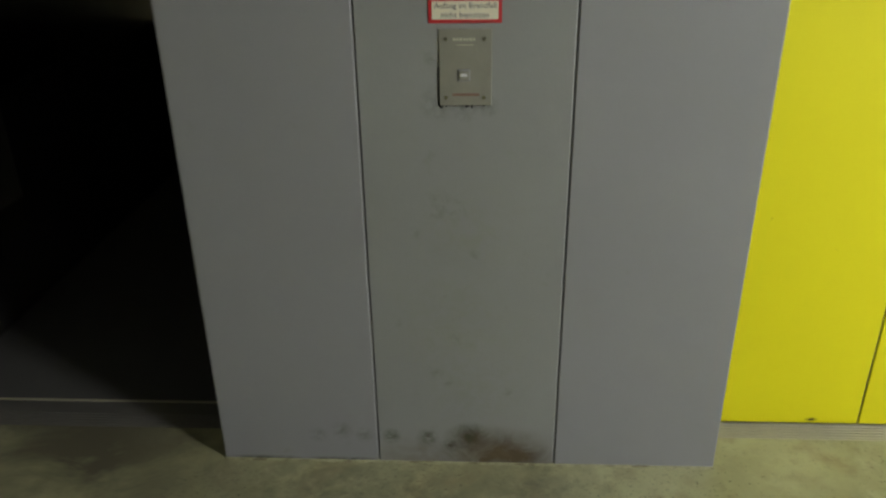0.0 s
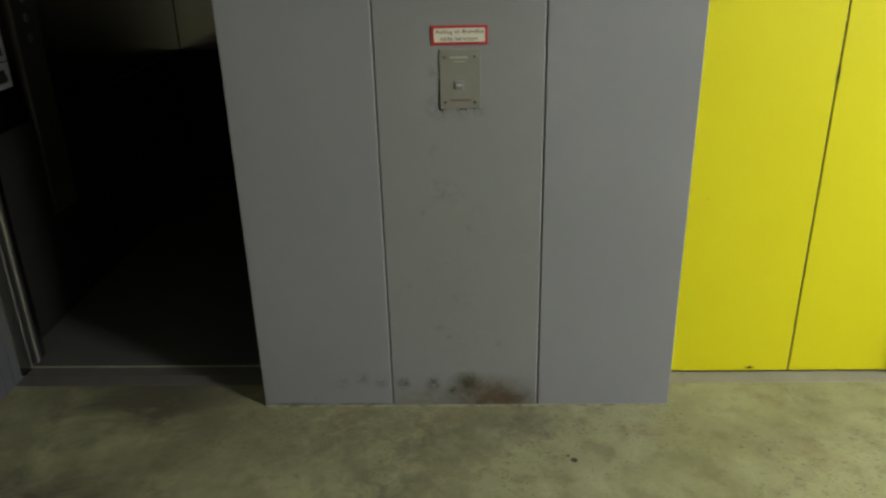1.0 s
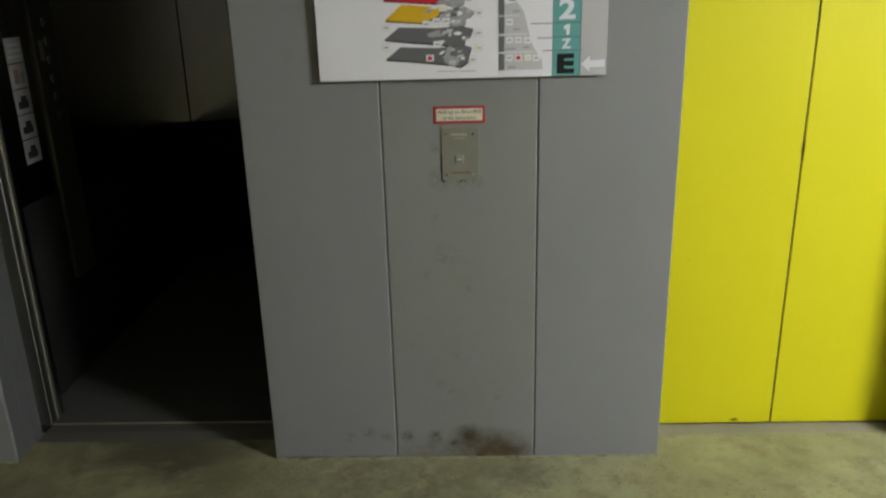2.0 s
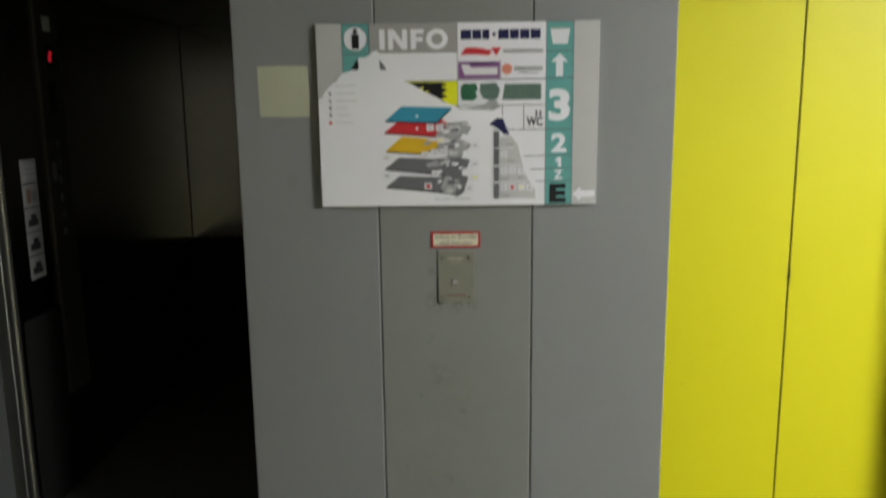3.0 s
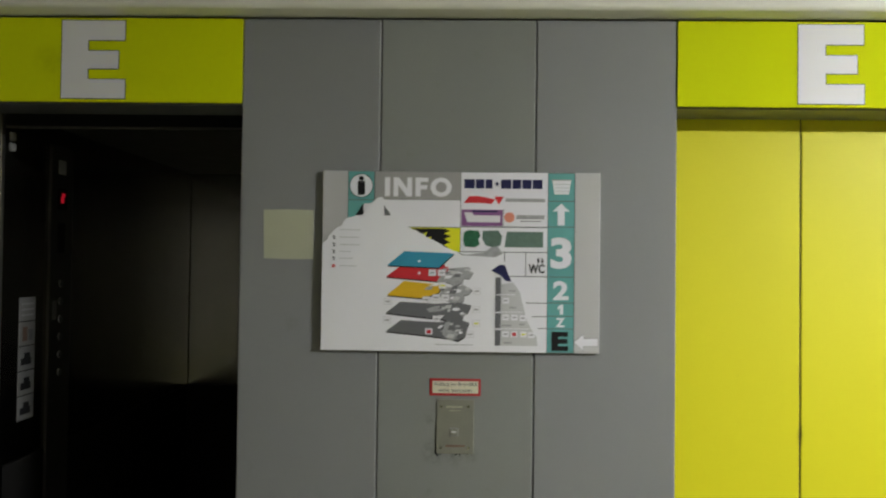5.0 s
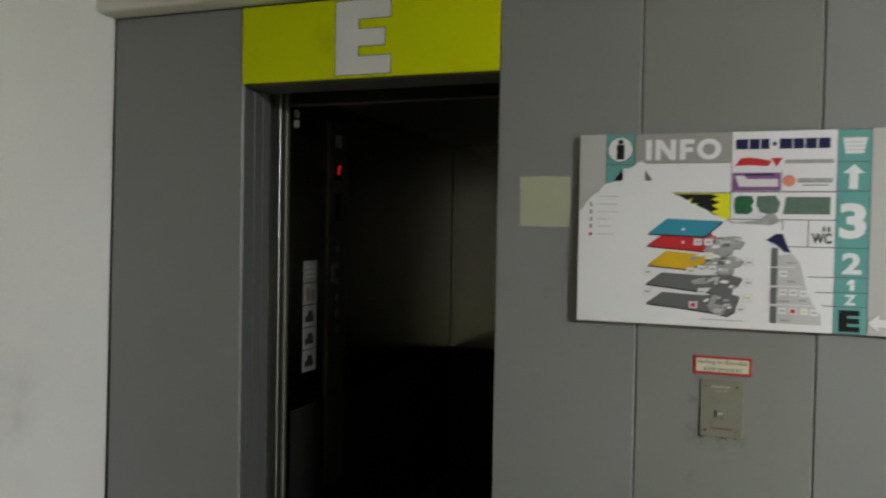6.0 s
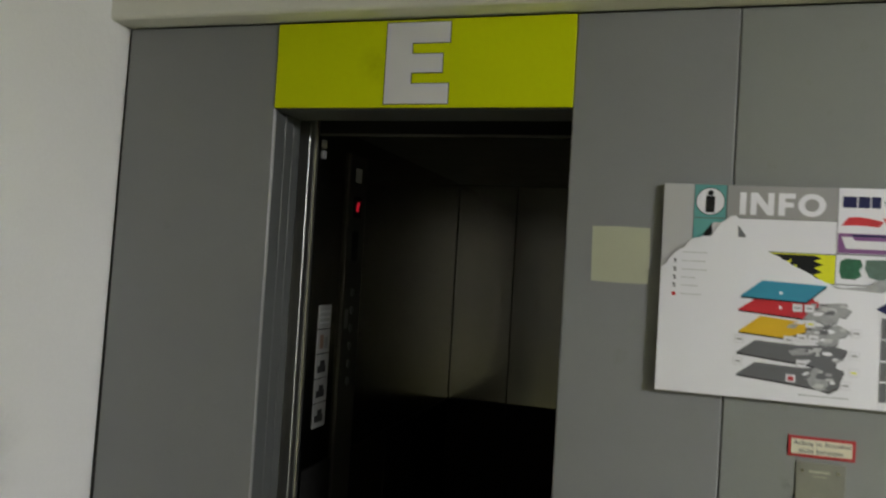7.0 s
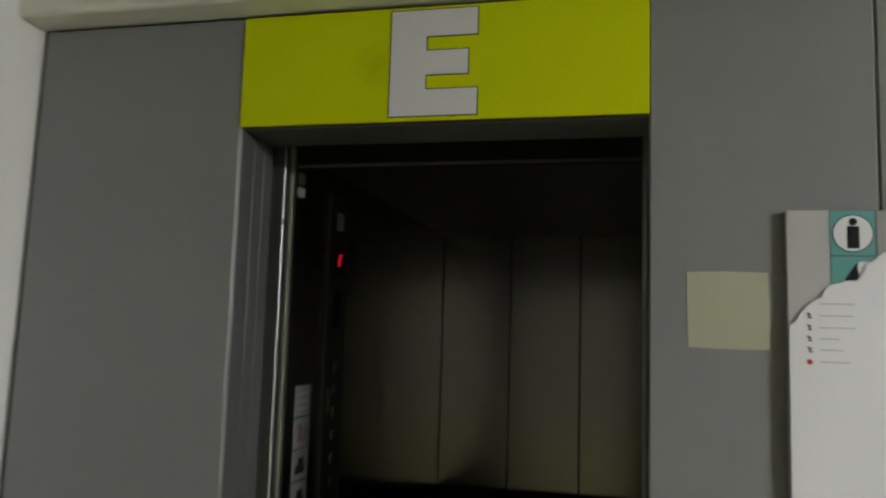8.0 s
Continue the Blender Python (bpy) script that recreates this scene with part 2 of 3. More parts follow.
TEAL = material("teal_film", (0.105, 0.32, 0.31), 0.4, spread=0.04, scale=6, grain=0.01, bump=0.02)
LINE = material("fine_dark_line", (0.10, 0.11, 0.11), 0.5, bump=0)
NAVY = material("navy_print", (0.017, 0.018, 0.07), 0.6, bump=0, spec=0.2)
RED = material("red_print", (0.50, 0.02, 0.03), 0.45, bump=0)
SIGN_RED = material("red_sign_border", (0.37, 0.018, 0.022), 0.45, spread=0.08, bump=0)
CREAM = material("cream_sign_face", (0.60, 0.58, 0.44), 0.5, spread=0.05, bump=0.02)
PURPLE = material("purple_print", (0.20, 0.075, 0.22), 0.45, bump=0)
ORANGE = material("salmon_print", (0.62, 0.22, 0.15), 0.45, bump=0)
GREEN = material("green_print", (0.015, 0.09, 0.045), 0.45, spread=0.5, scale=60, grain=0.2, bump=0)
GREEN_GREY = material("grey_green_print", (0.075, 0.125, 0.10), 0.5, spread=0.3, scale=60, grain=0.2, bump=0)
BRIGHT = material("bright_yellow_print", (0.68, 0.68, 0.01), 0.45, bump=0)
SHEET_BLUE = material("blue_print", (0.03, 0.24, 0.36), 0.45, spread=0.05, scale=20, bump=0)
SHEET_YELLOW = material("ochre_print", (0.62, 0.38, 0.012), 0.45, spread=0.05, scale=20, bump=0)
SHEET_GREY = material("slate_print", (0.12, 0.12, 0.13), 0.45, spread=0.1, scale=30, bump=0)
PALE_GREY = material("pale_grey_print", (0.29, 0.29, 0.30), 0.45, spread=0.35, scale=70, grain=0.12, bump=0)
FAINT = material("faint_print", (0.48, 0.48, 0.49), 0.45, bump=0)
PATCH = material("cream_paint_patch", (0.38, 0.385, 0.285), 0.55, spread=0.06, scale=7, grain=0.02, bump=0.08)
PLATE = material("call_plate_paint", (0.174, 0.172, 0.138), 0.45, spread=0.14, scale=18, grain=0.05, bump=0.1)
RUST = material("rusty_print", (0.15, 0.085, 0.06), 0.7, spread=0.3, scale=60, bump=0.1)
STICKER = material("cabin_sticker", (0.21, 0.21, 0.207), 0.5, spread=0.05, scale=20, bump=0)
RED_GLOW = glow("red_display_light", (1.0, 0.02, 0.05), 0.22)
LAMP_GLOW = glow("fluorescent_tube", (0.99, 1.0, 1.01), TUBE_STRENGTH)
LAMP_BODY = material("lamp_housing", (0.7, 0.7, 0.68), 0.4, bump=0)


# ---------- mesh helpers ----------
def box(bm, lo, hi, bevel=0.0, segments=2):
    """Adds a box between two corners, with rounded edges."""
    made = bmesh.ops.create_cube(bm, size=1.0)["verts"]
    for v in made:
        v.co = Vector([lo[i] + (v.co[i] + 0.5) * (hi[i] - lo[i]) for i in range(3)])
    if bevel:
        edges = list({e for v in made for e in v.link_edges})
        bmesh.ops.bevel(bm, geom=edges, offset=bevel, segments=segments, affect="EDGES", profile=0.5)
    return bm


def boxed(lo, hi, bevel=0.0, segments=2):
    return box(bmesh.new(), lo, hi, bevel, segments)


def rod(centre, radius, depth, axis="y", sides=20, bevel=0.0):
    """A round disc or pin along one axis."""
    bm = bmesh.new()
    bmesh.ops.create_cone(bm, cap_ends=True, segments=sides, radius1=radius, radius2=radius, depth=depth)
    if bevel:
        rims = [e for e in bm.edges if abs(e.verts[0].co.z - e.verts[1].co.z) < 1e-6]
        bmesh.ops.bevel(bm, geom=rims, offset=bevel, segments=2, affect="EDGES", profile=0.5)
    turn = {"y": Matrix.Rotation(radians(90), 4, "X"), "x": Matrix.Rotation(radians(90), 4, "Y"), "z": Matrix()}[axis]
    bmesh.ops.transform(bm, matrix=Matrix.Translation(centre) @ turn, verts=bm.verts)
    return bm


def slab(points, y_front, thick):
    """A flat outline of (x, z) points that faces -y, thick metres deep."""
    bm = bmesh.new()
    face = bm.faces.new([bm.verts.new((x, y_front, z)) for x, z in points])
    bm.normal_update()
    if face.normal.y > 0:
        face.normal_flip()
    made = bmesh.ops.extrude_face_region(bm, geom=[face])["geom"]
    for v in made:
        if isinstance(v, bmesh.types.BMVert):
            v.co.y += thick
    bmesh.ops.recalc_face_normals(bm, faces=bm.faces)
    return bm


def part(name, bm, mat, parent=None, label=""):
    """Links a bmesh as one mesh object under a thing or a part."""
    me = bpy.data.meshes.new(name)
    bm.to_mesh(me)
    bm.free()
    me.materials.append(mat)
    ob = new(name, me)
    if parent is not None:
        ob.parent = parent
        ob.matrix_parent_inverse = parent.matrix_world.inverted()
    if label:
        ob["label"] = label
    return ob


def thing(name, place, label, category, group="", kind=""):
    ob = new(name)
    ob.matrix_world = pose(*place)
    ob.empty_display_size = 0.1
    bpy.context.view_layer.update()
    return tagged(ob, label, category, group, kind)


def lettering(name, words, mat, parent, x0, x1, z0, z1, y, bold=0.0, label="", centre=False):
    """Raised flat words that fill the box x0..x1, z0..z1 on a wall that faces -y."""
    curve = bpy.data.curves.new(name, "FONT")
    curve.body, curve.extrude, curve.offset = words, 0.01, bold
    curve.resolution_u = 3
    if centre:
        curve.align_x = "CENTER"
    ob = new(name, curve)
    bpy.context.view_layer.update()
    me = bpy.data.meshes.new_from_object(ob.evaluated_get(bpy.context.evaluated_depsgraph_get()))
    bpy.data.objects.remove(ob)
    xs, ys = [v.co.x for v in me.vertices], [v.co.y for v in me.vertices]
    for v in me.vertices:
        u, w = (v.co.x - min(xs)) / (max(xs) - min(xs)), (v.co.y - min(ys)) / (max(ys) - min(ys))
        v.co = (x0 + u * (x1 - x0), y - v.co.z * 0.03, z0 + w * (z1 - z0))
    me.materials.clear()
    me.materials.append(mat)
    out = new(name, me)
    out.parent = parent
    out.matrix_parent_inverse = parent.matrix_world.inverted()
    if label:
        out["label"] = label
    return out


# ---------- sizes ----------
PILLAR = 1.36            # width of the clad pier between the two lifts
OPEN = 0.942             # width of a lift opening
HEAD = 2.10              # underside of the lime header sheets
TOP = 2.381              # underside of the beam
DOOR_Y = 0.192           # face of the landing doors
LEFT = -1.512            # white side wall
RIGHT, BACK, CEIL_Z = 7.2, -8.0, 2.78
HALL, CORNER = -5.2, -0.95      # unseen: side wall ends at CORNER, hall widened to HALL to lessen bounced light

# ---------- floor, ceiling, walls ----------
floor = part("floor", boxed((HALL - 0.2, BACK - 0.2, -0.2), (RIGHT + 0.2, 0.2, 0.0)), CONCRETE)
tagged(floor, "worn greenish painted concrete floor with dark scuffs and painted-in shade", "floor", kind="structure")
ceiling = part("ceiling", boxed((HALL - 0.2, BACK - 0.2, CEIL_Z), (RIGHT + 0.2, 0.4, CEIL_Z + 0.2)), CEIL)
tagged(ceiling, "unseen pale ceiling added to close the hall", "ceiling", kind="structure")
bm = boxed((LEFT - 0.2, CORNER, 0.0), (LEFT, 0.3, CEIL_Z))
for v in bm.verts:
    if v.co.x > LEFT - 0.1:
        v.co.x = LEFT - 0.006 - 0.022 * (TOP - v.co.z)     # the plaster leans back a little towards the floor
wall_left = part("wall_left", bm, PLASTER)
tagged(wall_left, "white plastered side wall with faint smudges", "wall", kind="structure")
# walls out of view, added round the widened hall
wall_return = part("wall_return", boxed((HALL, CORNER, 0.0), (LEFT - 0.2, CORNER + 0.2, CEIL_Z)), UNSEEN_WALL)
tagged(wall_return, "unseen plain grey wall added to close the hall", "wall", kind="structure")
wall_hall = part("wall_hall", boxed((HALL - 0.2, BACK, 0.0), (HALL, CORNER + 0.2, CEIL_Z)), UNSEEN_WALL)
tagged(wall_hall, "unseen plain grey wall added to close the hall", "wall", kind="structure")
wall_back = part("wall_back", boxed((HALL - 0.2, BACK - 0.2, 0.0), (RIGHT + 0.2, BACK, CEIL_Z)), UNSEEN_WALL)
tagged(wall_back, "unseen plain grey wall added to close the hall", "wall", kind="structure")
wall_right = part("wall_right", boxed((RIGHT, BACK, 0.0), (RIGHT + 0.2, 0.3, CEIL_Z)), UNSEEN_WALL)
tagged(wall_right, "unseen plain grey wall added to close the hall", "wall", kind="structure")
beam = part("beam", boxed((LEFT - 0.1, -0.088, TOP - 0.005), (RIGHT - 0.001, 0.3, CEIL_Z - 0.001), 0.016, 4), BEAM)
tagged(beam, "cream painted beam with a rounded lower edge", "beam", kind="structure")

# lift front: backing and cladding panels
front = thing("wall_lift_front", (0, 0, 0), "grey sheet-metal clad wall round two lifts", "wall", kind="structure")


def cladding(x0, x1, z0, z1, mat):
    part("cladding_panel", boxed((x0, 0.0, z0), (x1, 0.011, z1), 0.0038, 1), mat, front)


JOINTS = [0.0, 0.437, 0.922, PILLAR]
for i in range(3):
    g0, g1 = (0.0 if i == 0 else 0.001), (0.0 if i == 2 else 0.001)
    cladding(JOINTS[i] + g0, JOINTS[i + 1] - g1, 0.0, TOP - 0.012, GREY_WORN if i == 1 else GREY)
bm = boxed((LEFT + 0.006, 0.0, 0.0), (-OPEN, 0.011, TOP - 0.012), 0.0038, 1)
for v in bm.verts:
    if v.co.x < LEFT + 0.1:
        v.co.x -= 0.016 * (TOP - v.co.z)           # cut to follow the leaning plaster
part("cladding_panel", bm, GREY, front)
x = PILLAR + OPEN
while x < RIGHT - 0.1:
    cladding(x + 0.002, min(x + 0.483, RIGHT - 0.005), 0.0, TOP - 0.012, GREY)
    x += 0.485
for x0, x1 in ((0.0, PILLAR), (LEFT - 0.06, -OPEN), (PILLAR + OPEN, RIGHT - 0.004)):
    part("backing", boxed((x0 + 0.012, 0.012, 0.0), (x1 - 0.012, DOOR_Y - 0.014, TOP - 0.006)), GAP, front)
for x0 in (-OPEN, PILLAR):
    part("backing", boxed((x0 - 0.011, 0.012, HEAD + 0.013), (x0 + OPEN + 0.011, DOOR_Y - 0.014, TOP - 0.006)), GAP, front)
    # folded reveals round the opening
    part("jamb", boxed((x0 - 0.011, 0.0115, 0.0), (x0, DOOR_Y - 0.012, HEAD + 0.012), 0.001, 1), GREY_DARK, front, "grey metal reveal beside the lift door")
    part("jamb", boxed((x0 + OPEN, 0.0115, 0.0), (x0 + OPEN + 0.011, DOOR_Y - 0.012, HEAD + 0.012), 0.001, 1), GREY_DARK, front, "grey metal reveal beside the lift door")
    for yk in (0.075, 0.128):
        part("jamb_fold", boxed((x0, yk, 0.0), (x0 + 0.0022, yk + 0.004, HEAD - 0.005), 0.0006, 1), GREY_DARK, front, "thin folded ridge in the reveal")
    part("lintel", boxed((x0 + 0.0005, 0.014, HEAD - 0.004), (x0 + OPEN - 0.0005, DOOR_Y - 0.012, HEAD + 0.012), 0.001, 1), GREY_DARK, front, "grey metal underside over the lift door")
    part("header_panel", boxed((x0 + 0.001, 0.002, HEAD + 0.013), (x0 + OPEN - 0.001, 0.0115, TOP - 0.012), 0.001, 1), GREY, front)


# ridge of floor coating along the foot of the cladding
ripple = random.Random(3)


def ragged_ridge(x0, x1):
    """A low wedge of coating against the cladding whose front edge wanders."""
    bm, rows, steps = bmesh.new(), [], max(8, int((x1 - x0) / 0.012))
    for k in range(steps + 1):
        x, reach, tall = x0 + (x1 - x0) * k / steps, ripple.uniform(0.004, 0.013), ripple.uniform(0.0015, 0.0045)
        rows.append([bm.verts.new(p) for p in ((x, 0.001, -0.002), (x, 0.001, tall), (x, -0.4 * reach, 0.7 * tall), (x, -reach, -0.001))])
    for one, two in zip(rows, rows[1:]):
        for i in range(4):
            j = (i + 1) % 4
            bm.faces.new((one[i], one[j], two[j], two[i]))
    bm.faces.new(rows[0])
    bm.faces.new(rows[-1])
    bmesh.ops.recalc_face_normals(bm, faces=bm.faces)
    return bm


for x0, x1 in ((0.0, PILLAR), (LEFT - 0.03, -OPEN), (PILLAR + OPEN, RIGHT)):
    ridge = part("trim", ragged_ridge(x0, x1), FLOOR_RIDGE)
    tagged(ridge, "ragged ridge of floor coating along the cladding", "trim", kind="structure")


# ---------- lime header sheets with a letter E ----------
def header_sign(x0):
    sign = thing("floor_letter_sign", (x0 + OPEN / 2, 0, HEAD), "lime yellow sheet with a pale block letter E above a lift", "sign", "signs above the lifts")
    part("sheet", boxed((x0, -0.006, HEAD), (x0 + OPEN, 0.0015, HEAD + 0.266), 0.0012, 1), LIME, sign)
    w, h, s = 0.202, 0.246, 0.0 + x0 + 0.370
    z0 = HEAD + 0.011
    for grow, y, mat, name in ((0.0027, -0.0072, EDGE, "letter_outline"), (0.0, -0.0084, LETTER, "letter")):
        a, b = s - grow, s + w + grow
        stem = s + 0.083 + grow
        mid = s + w - 0.022 + grow
        bars = [z0 - grow, z0 + 0.060 + grow, z0 + 0.094 - grow, z0 + 0.150 + grow, z0 + 0.184 - grow, z0 + h + grow]
        outline = [(a, bars[0]), (b, bars[0]), (b, bars[1]), (stem, bars[1]), (stem, bars[2]), (mid, bars[2]),
                   (mid, bars[3]), (stem, bars[3]), (stem, bars[4]), (b - 0.002, bars[4]), (b - 0.002, bars[5]), (a, bars[5])]
        part(name, slab(outline, y, 0.001), mat, sign, "pale grey block letter E" if name == "letter" else "thin dark outline of the letter")
    return sign


header_sign(-OPEN)
header_sign(PILLAR)


# ---------- landing doors ----------
def door_leaf(x0, x1, lead, tail=0.0):
    """One sliding leaf; lead says on which side its meeting edge lies (-1 or 1)."""
    leaf = thing("lift_door_leaf", ((x0 + x1) / 2, DOOR_Y, 0.0), "plain yellow painted steel lift door leaf", "lift door", "landing door leaves")
    part("skin", boxed((x0, DOOR_Y, 0.011), (x1, DOOR_Y + 0.034, 2.14), 0.003, 2), YELLOW, leaf)
    e = x1 if lead > 0 else x0
    part("edge_strip", boxed((min(e, e + lead * 0.003), DOOR_Y + 0.004, 0.014), (max(e, e + lead * 0.003), DOOR_Y + 0.030, 2.138), 0.001, 1),
         RUBBER, leaf, "dark rubber-faced meeting edge")
    part("edge_lip", boxed((min(e - lead * 0.02, e + lead * tail), DOOR_Y + 0.0345, 0.014), (max(e - lead * 0.02, e + lead * tail), DOOR_Y + 0.045, 2.138), 0.002, 1),
         STEEL if tail else RUBBER, leaf, "bright steel lip" if tail else "dark rubber lip")
    return leaf


MID = PILLAR + OPEN / 2 - 0.006
door_leaf(PILLAR - 0.02, MID - 0.0025, 1)
door_leaf(MID + 0.0025, PILLAR + OPEN + 0.02, -1)
door_leaf(-OPEN - 0.46, -OPEN - 0.035, 1, 0.050)
door_leaf(0.03, 0.49, -1, 0.034)

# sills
# open lift's sill: darker, with dirt and shade both in its colour
for x0, metal in ((-OPEN, DIRTY_SHADED_STEEL), (PILLAR, ALU)):
    sill = thing("door_sill", (x0 + OPEN / 2, DOOR_Y, 0), "worn grooved aluminium lift door sill", "sill", "lift door sills")
    part("base", boxed((x0 + 0.001, DOOR_Y - 0.062, -0.02), (x0 + OPEN - 0.001, DOOR_Y + 0.06, 0.0015), 0.001, 1), metal, sill)
    for k in range(5):
        yk = DOOR_Y - 0.055 + k * 0.0125
        part("ridge", boxed((x0 + 0.002, yk, 0.0012), (x0 + OPEN - 0.002, yk + 0.006, 0.0042), 0.001, 1), metal, sill)

# ---------- lift cabin ----------
CX0, CX1, CY0, CY1, CZ = -1.02, 0.09, 0.345, 2.50, 2.16
cabin = thing("lift_cabin", ((CX0 + CX1) / 2, (CY0 + CY1) / 2, 0), "dark unlit lift cabin with steel wall panels, doors open", "lift")
part("cabin_floor", boxed((CX0 - 0.03, DOOR_Y + 0.062, -0.05), (CX1 + 0.03, CY1 + 0.03, 0.0)), RUBBER, cabin, "dark rubber floor")
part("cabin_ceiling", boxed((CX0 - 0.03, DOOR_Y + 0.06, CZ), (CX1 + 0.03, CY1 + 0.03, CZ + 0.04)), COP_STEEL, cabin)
for k in range(3):
    xk = CX0 + k * 0.37
    part("back_panel", boxed((xk + 0.002, CY1, 0.825), (xk + 0.368, CY1 + 0.03, CZ - 0.001), 0.003, 2), STEEL_DARK, cabin, "brushed steel wall panel")
    part("lower_panel", boxed((xk + 0.002, CY1 + 0.001, 0.0), (xk + 0.368, CY1 + 0.03, 0.82), 0.003, 2), CAR_LOW, cabin, "near-black lower wall panel")
for k in range(2):
    yk, step = CY0 + k * (CY1 - CY0) / 2, (CY1 - CY0) / 2
    for xa, xb in ((CX0 - 0.03, CX0), (CX1, CX1 + 0.03)):
        part("side_panel", boxed((xa, yk + 0.002, 0.825), (xb, yk + step - 0.002, CZ - 0.001), 0.0012, 1), STEEL_DARK, cabin, "brushed steel wall panel")
        part("lower_panel", boxed((xa, yk + 0.002, 0.0), (xb, yk + step - 0.002, 0.82), 0.0012, 1), CAR_LOW, cabin, "near-black lower wall panel")
for xa, xb in ((CX0 - 0.05, CX0 - 0.031), (CX1 + 0.031, CX1 + 0.05)):
    part("shell", boxed((xa, DOOR_Y + 0.06, 0), (xb, CY1 + 0.05, CZ)), GAP, cabin)
part("shell", boxed((CX0 - 0.03, CY1 + 0.031, 0), (CX1 + 0.03, CY1 + 0.05, CZ)), GAP, cabin)
part("front_return", boxed((CX0 + 0.001, CY0 - 0.03, 0), (-OPEN - 0.002, CY0 + 0.012, CZ - 0.002), 0.003, 2), STEEL_DARK, cabin)
part("front_return", boxed((0.004, CY0 - 0.03, 0), (CX1 - 0.001, CY0 + 0.012, CZ - 0.002), 0.003, 2), STEEL_DARK, cabin)
# header is near black: the shade it lies in is put into its colour
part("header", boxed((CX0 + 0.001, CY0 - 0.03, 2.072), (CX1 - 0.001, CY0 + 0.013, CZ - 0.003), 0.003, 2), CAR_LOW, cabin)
part("cabin_door", boxed((CX0 - 0.36, 0.266, 0.012), (-OPEN + 0.016, 0.300, 2.12), 0.003, 2), STEEL, cabin, "open steel cabin door edge")
part("cabin_door", boxed((-0.006, 0.266, 0.012), (0.46, 0.300, 2.12), 0.003, 2), STEEL, cabin, "open steel cabin door edge")
part("header_lip", boxed((CX0 + 0.08, CY0 - 0.036, 2.068), (CX1 - 0.09, CY0 - 0.031, 2.077), 0.001, 1), DIRTY_SHADED_STEEL, cabin, "thin steel lip under the header")
for z0, z1 in ((1.995, 2.026), (2.032, 2.065)):
    part("door_bracket", boxed((-0.963, 0.360, z0), (-0.937, 0.390, z1), 0.005, 2), STICKER, cabin, "pale plastic bracket at the door top")
# lighter strips added to draw the glint along the cabin door edges
for x0, x1 in ((-OPEN + 0.016, -OPEN + 0.0188), (-0.0088, -0.006)):
    part("door_edge", boxed((x0, 0.268, 0.014), (x1, 0.277, 2.118), 0.0008, 1), ALU, cabin, "thin light strip added along the cabin door edge")

part("cabin_sill", boxed((-OPEN, DOOR_Y + 0.0615, -0.01), (-0.001, DOOR_Y + 0.071, 0.003), 0.001, 1), ALU, cabin, "worn aluminium cabin sill")

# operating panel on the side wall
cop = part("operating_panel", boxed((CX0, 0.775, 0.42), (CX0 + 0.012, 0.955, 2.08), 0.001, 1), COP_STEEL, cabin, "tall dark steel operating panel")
part("display", boxed((CX0 + 0.012, 0.822, 1.815), (CX0 + 0.015, 0.902, 1.905), 0.001, 1), BLACK, cop, "black display window")
glyph = bmesh.new()
box(glyph, (CX0 + 0.0152, 0.848, 1.842), (CX0 + 0.0162, 0.872, 1.868))
box(glyph, (CX0 + 0.0152, 0.856, 1.868), (CX0 + 0.0162, 0.882, 1.884))
part("display_light", glyph, RED_GLOW, cop, "glowing red floor display")
part("plaque", boxed((CX0 + 0.012, 0.828, 1.965), (CX0 + 0.014, 0.892, 2.025), 0.001, 1), FAINT, cop, "small pale plaque")
part("slot", boxed((CX0 + 0.012, 0.828, 1.63), (CX0 + 0.014, 0.892, 1.76), 0.001, 1), BLACK, cop, "dark recessed slot")
for k in range(6):
    part("button", rod((CX0 + 0.014, 0.865, 1.50 - k * 0.075), 0.016, 0.006, "x", 16, 0.001), SHEET_GREY, cop, "round dark button")
part("plaque", boxed((CX0 + 0.012, 0.80, 1.35), (CX0 + 0.0135, 0.835, 1.43), 0.001, 1), STICKER, cop, "small pale plaque")

# floor stickers beside the operating panel
for k in range(5):
    z1 = 1.452 - k * 0.097
    st = part("floor_sticker", boxed((CX0, 0.575, z1 - 0.093), (CX0 + 0.002, 0.69, z1), 0.0006, 1), STICKER)
    tagged(st, "white printed floor sticker on the cabin wall", "sticker", "floor stickers in the cabin")
    if k == 0:
        for q in range(3):
            part("print", boxed((CX0 + 0.002, 0.59, z1 - 0.03 - q * 0.022), (CX0 + 0.003, 0.675, z1 - 0.022 - q * 0.022)), PALE_GREY, st)
    elif k == 1:
        part("print", boxed((CX0 + 0.002, 0.60, z1 - 0.075), (CX0 + 0.003, 0.632, z1 - 0.02)), RUST, st, "small red printed mark")
        part("print", boxed((CX0 + 0.002, 0.64, z1 - 0.075), (CX0 + 0.003, 0.672, z1 - 0.03)), SHEET_GREY, st)
    else:
        bm = bmesh.new()
        box(bm, (CX0 + 0.002, 0.592, z1 - 0.072), (CX0 + 0.003, 0.665, z1 - 0.045))
        box(bm, (CX0 + 0.002, 0.615, z1 - 0.045), (CX0 + 0.003, 0.655, z1 - 0.025))
        part("print", bm, BLACK, st, "black printed shape")

# ---------- information board ----------
BX, BZ, UNIT = 0.262, 1.889, 0.8595 / 485.0      # top corner, and the board's layout unit (485 by 314)
board = thing("info_board", (BX + 0.43, 0, 1.334), "large grey, white and teal information board on the clad wall", "sign")
BF = -0.018


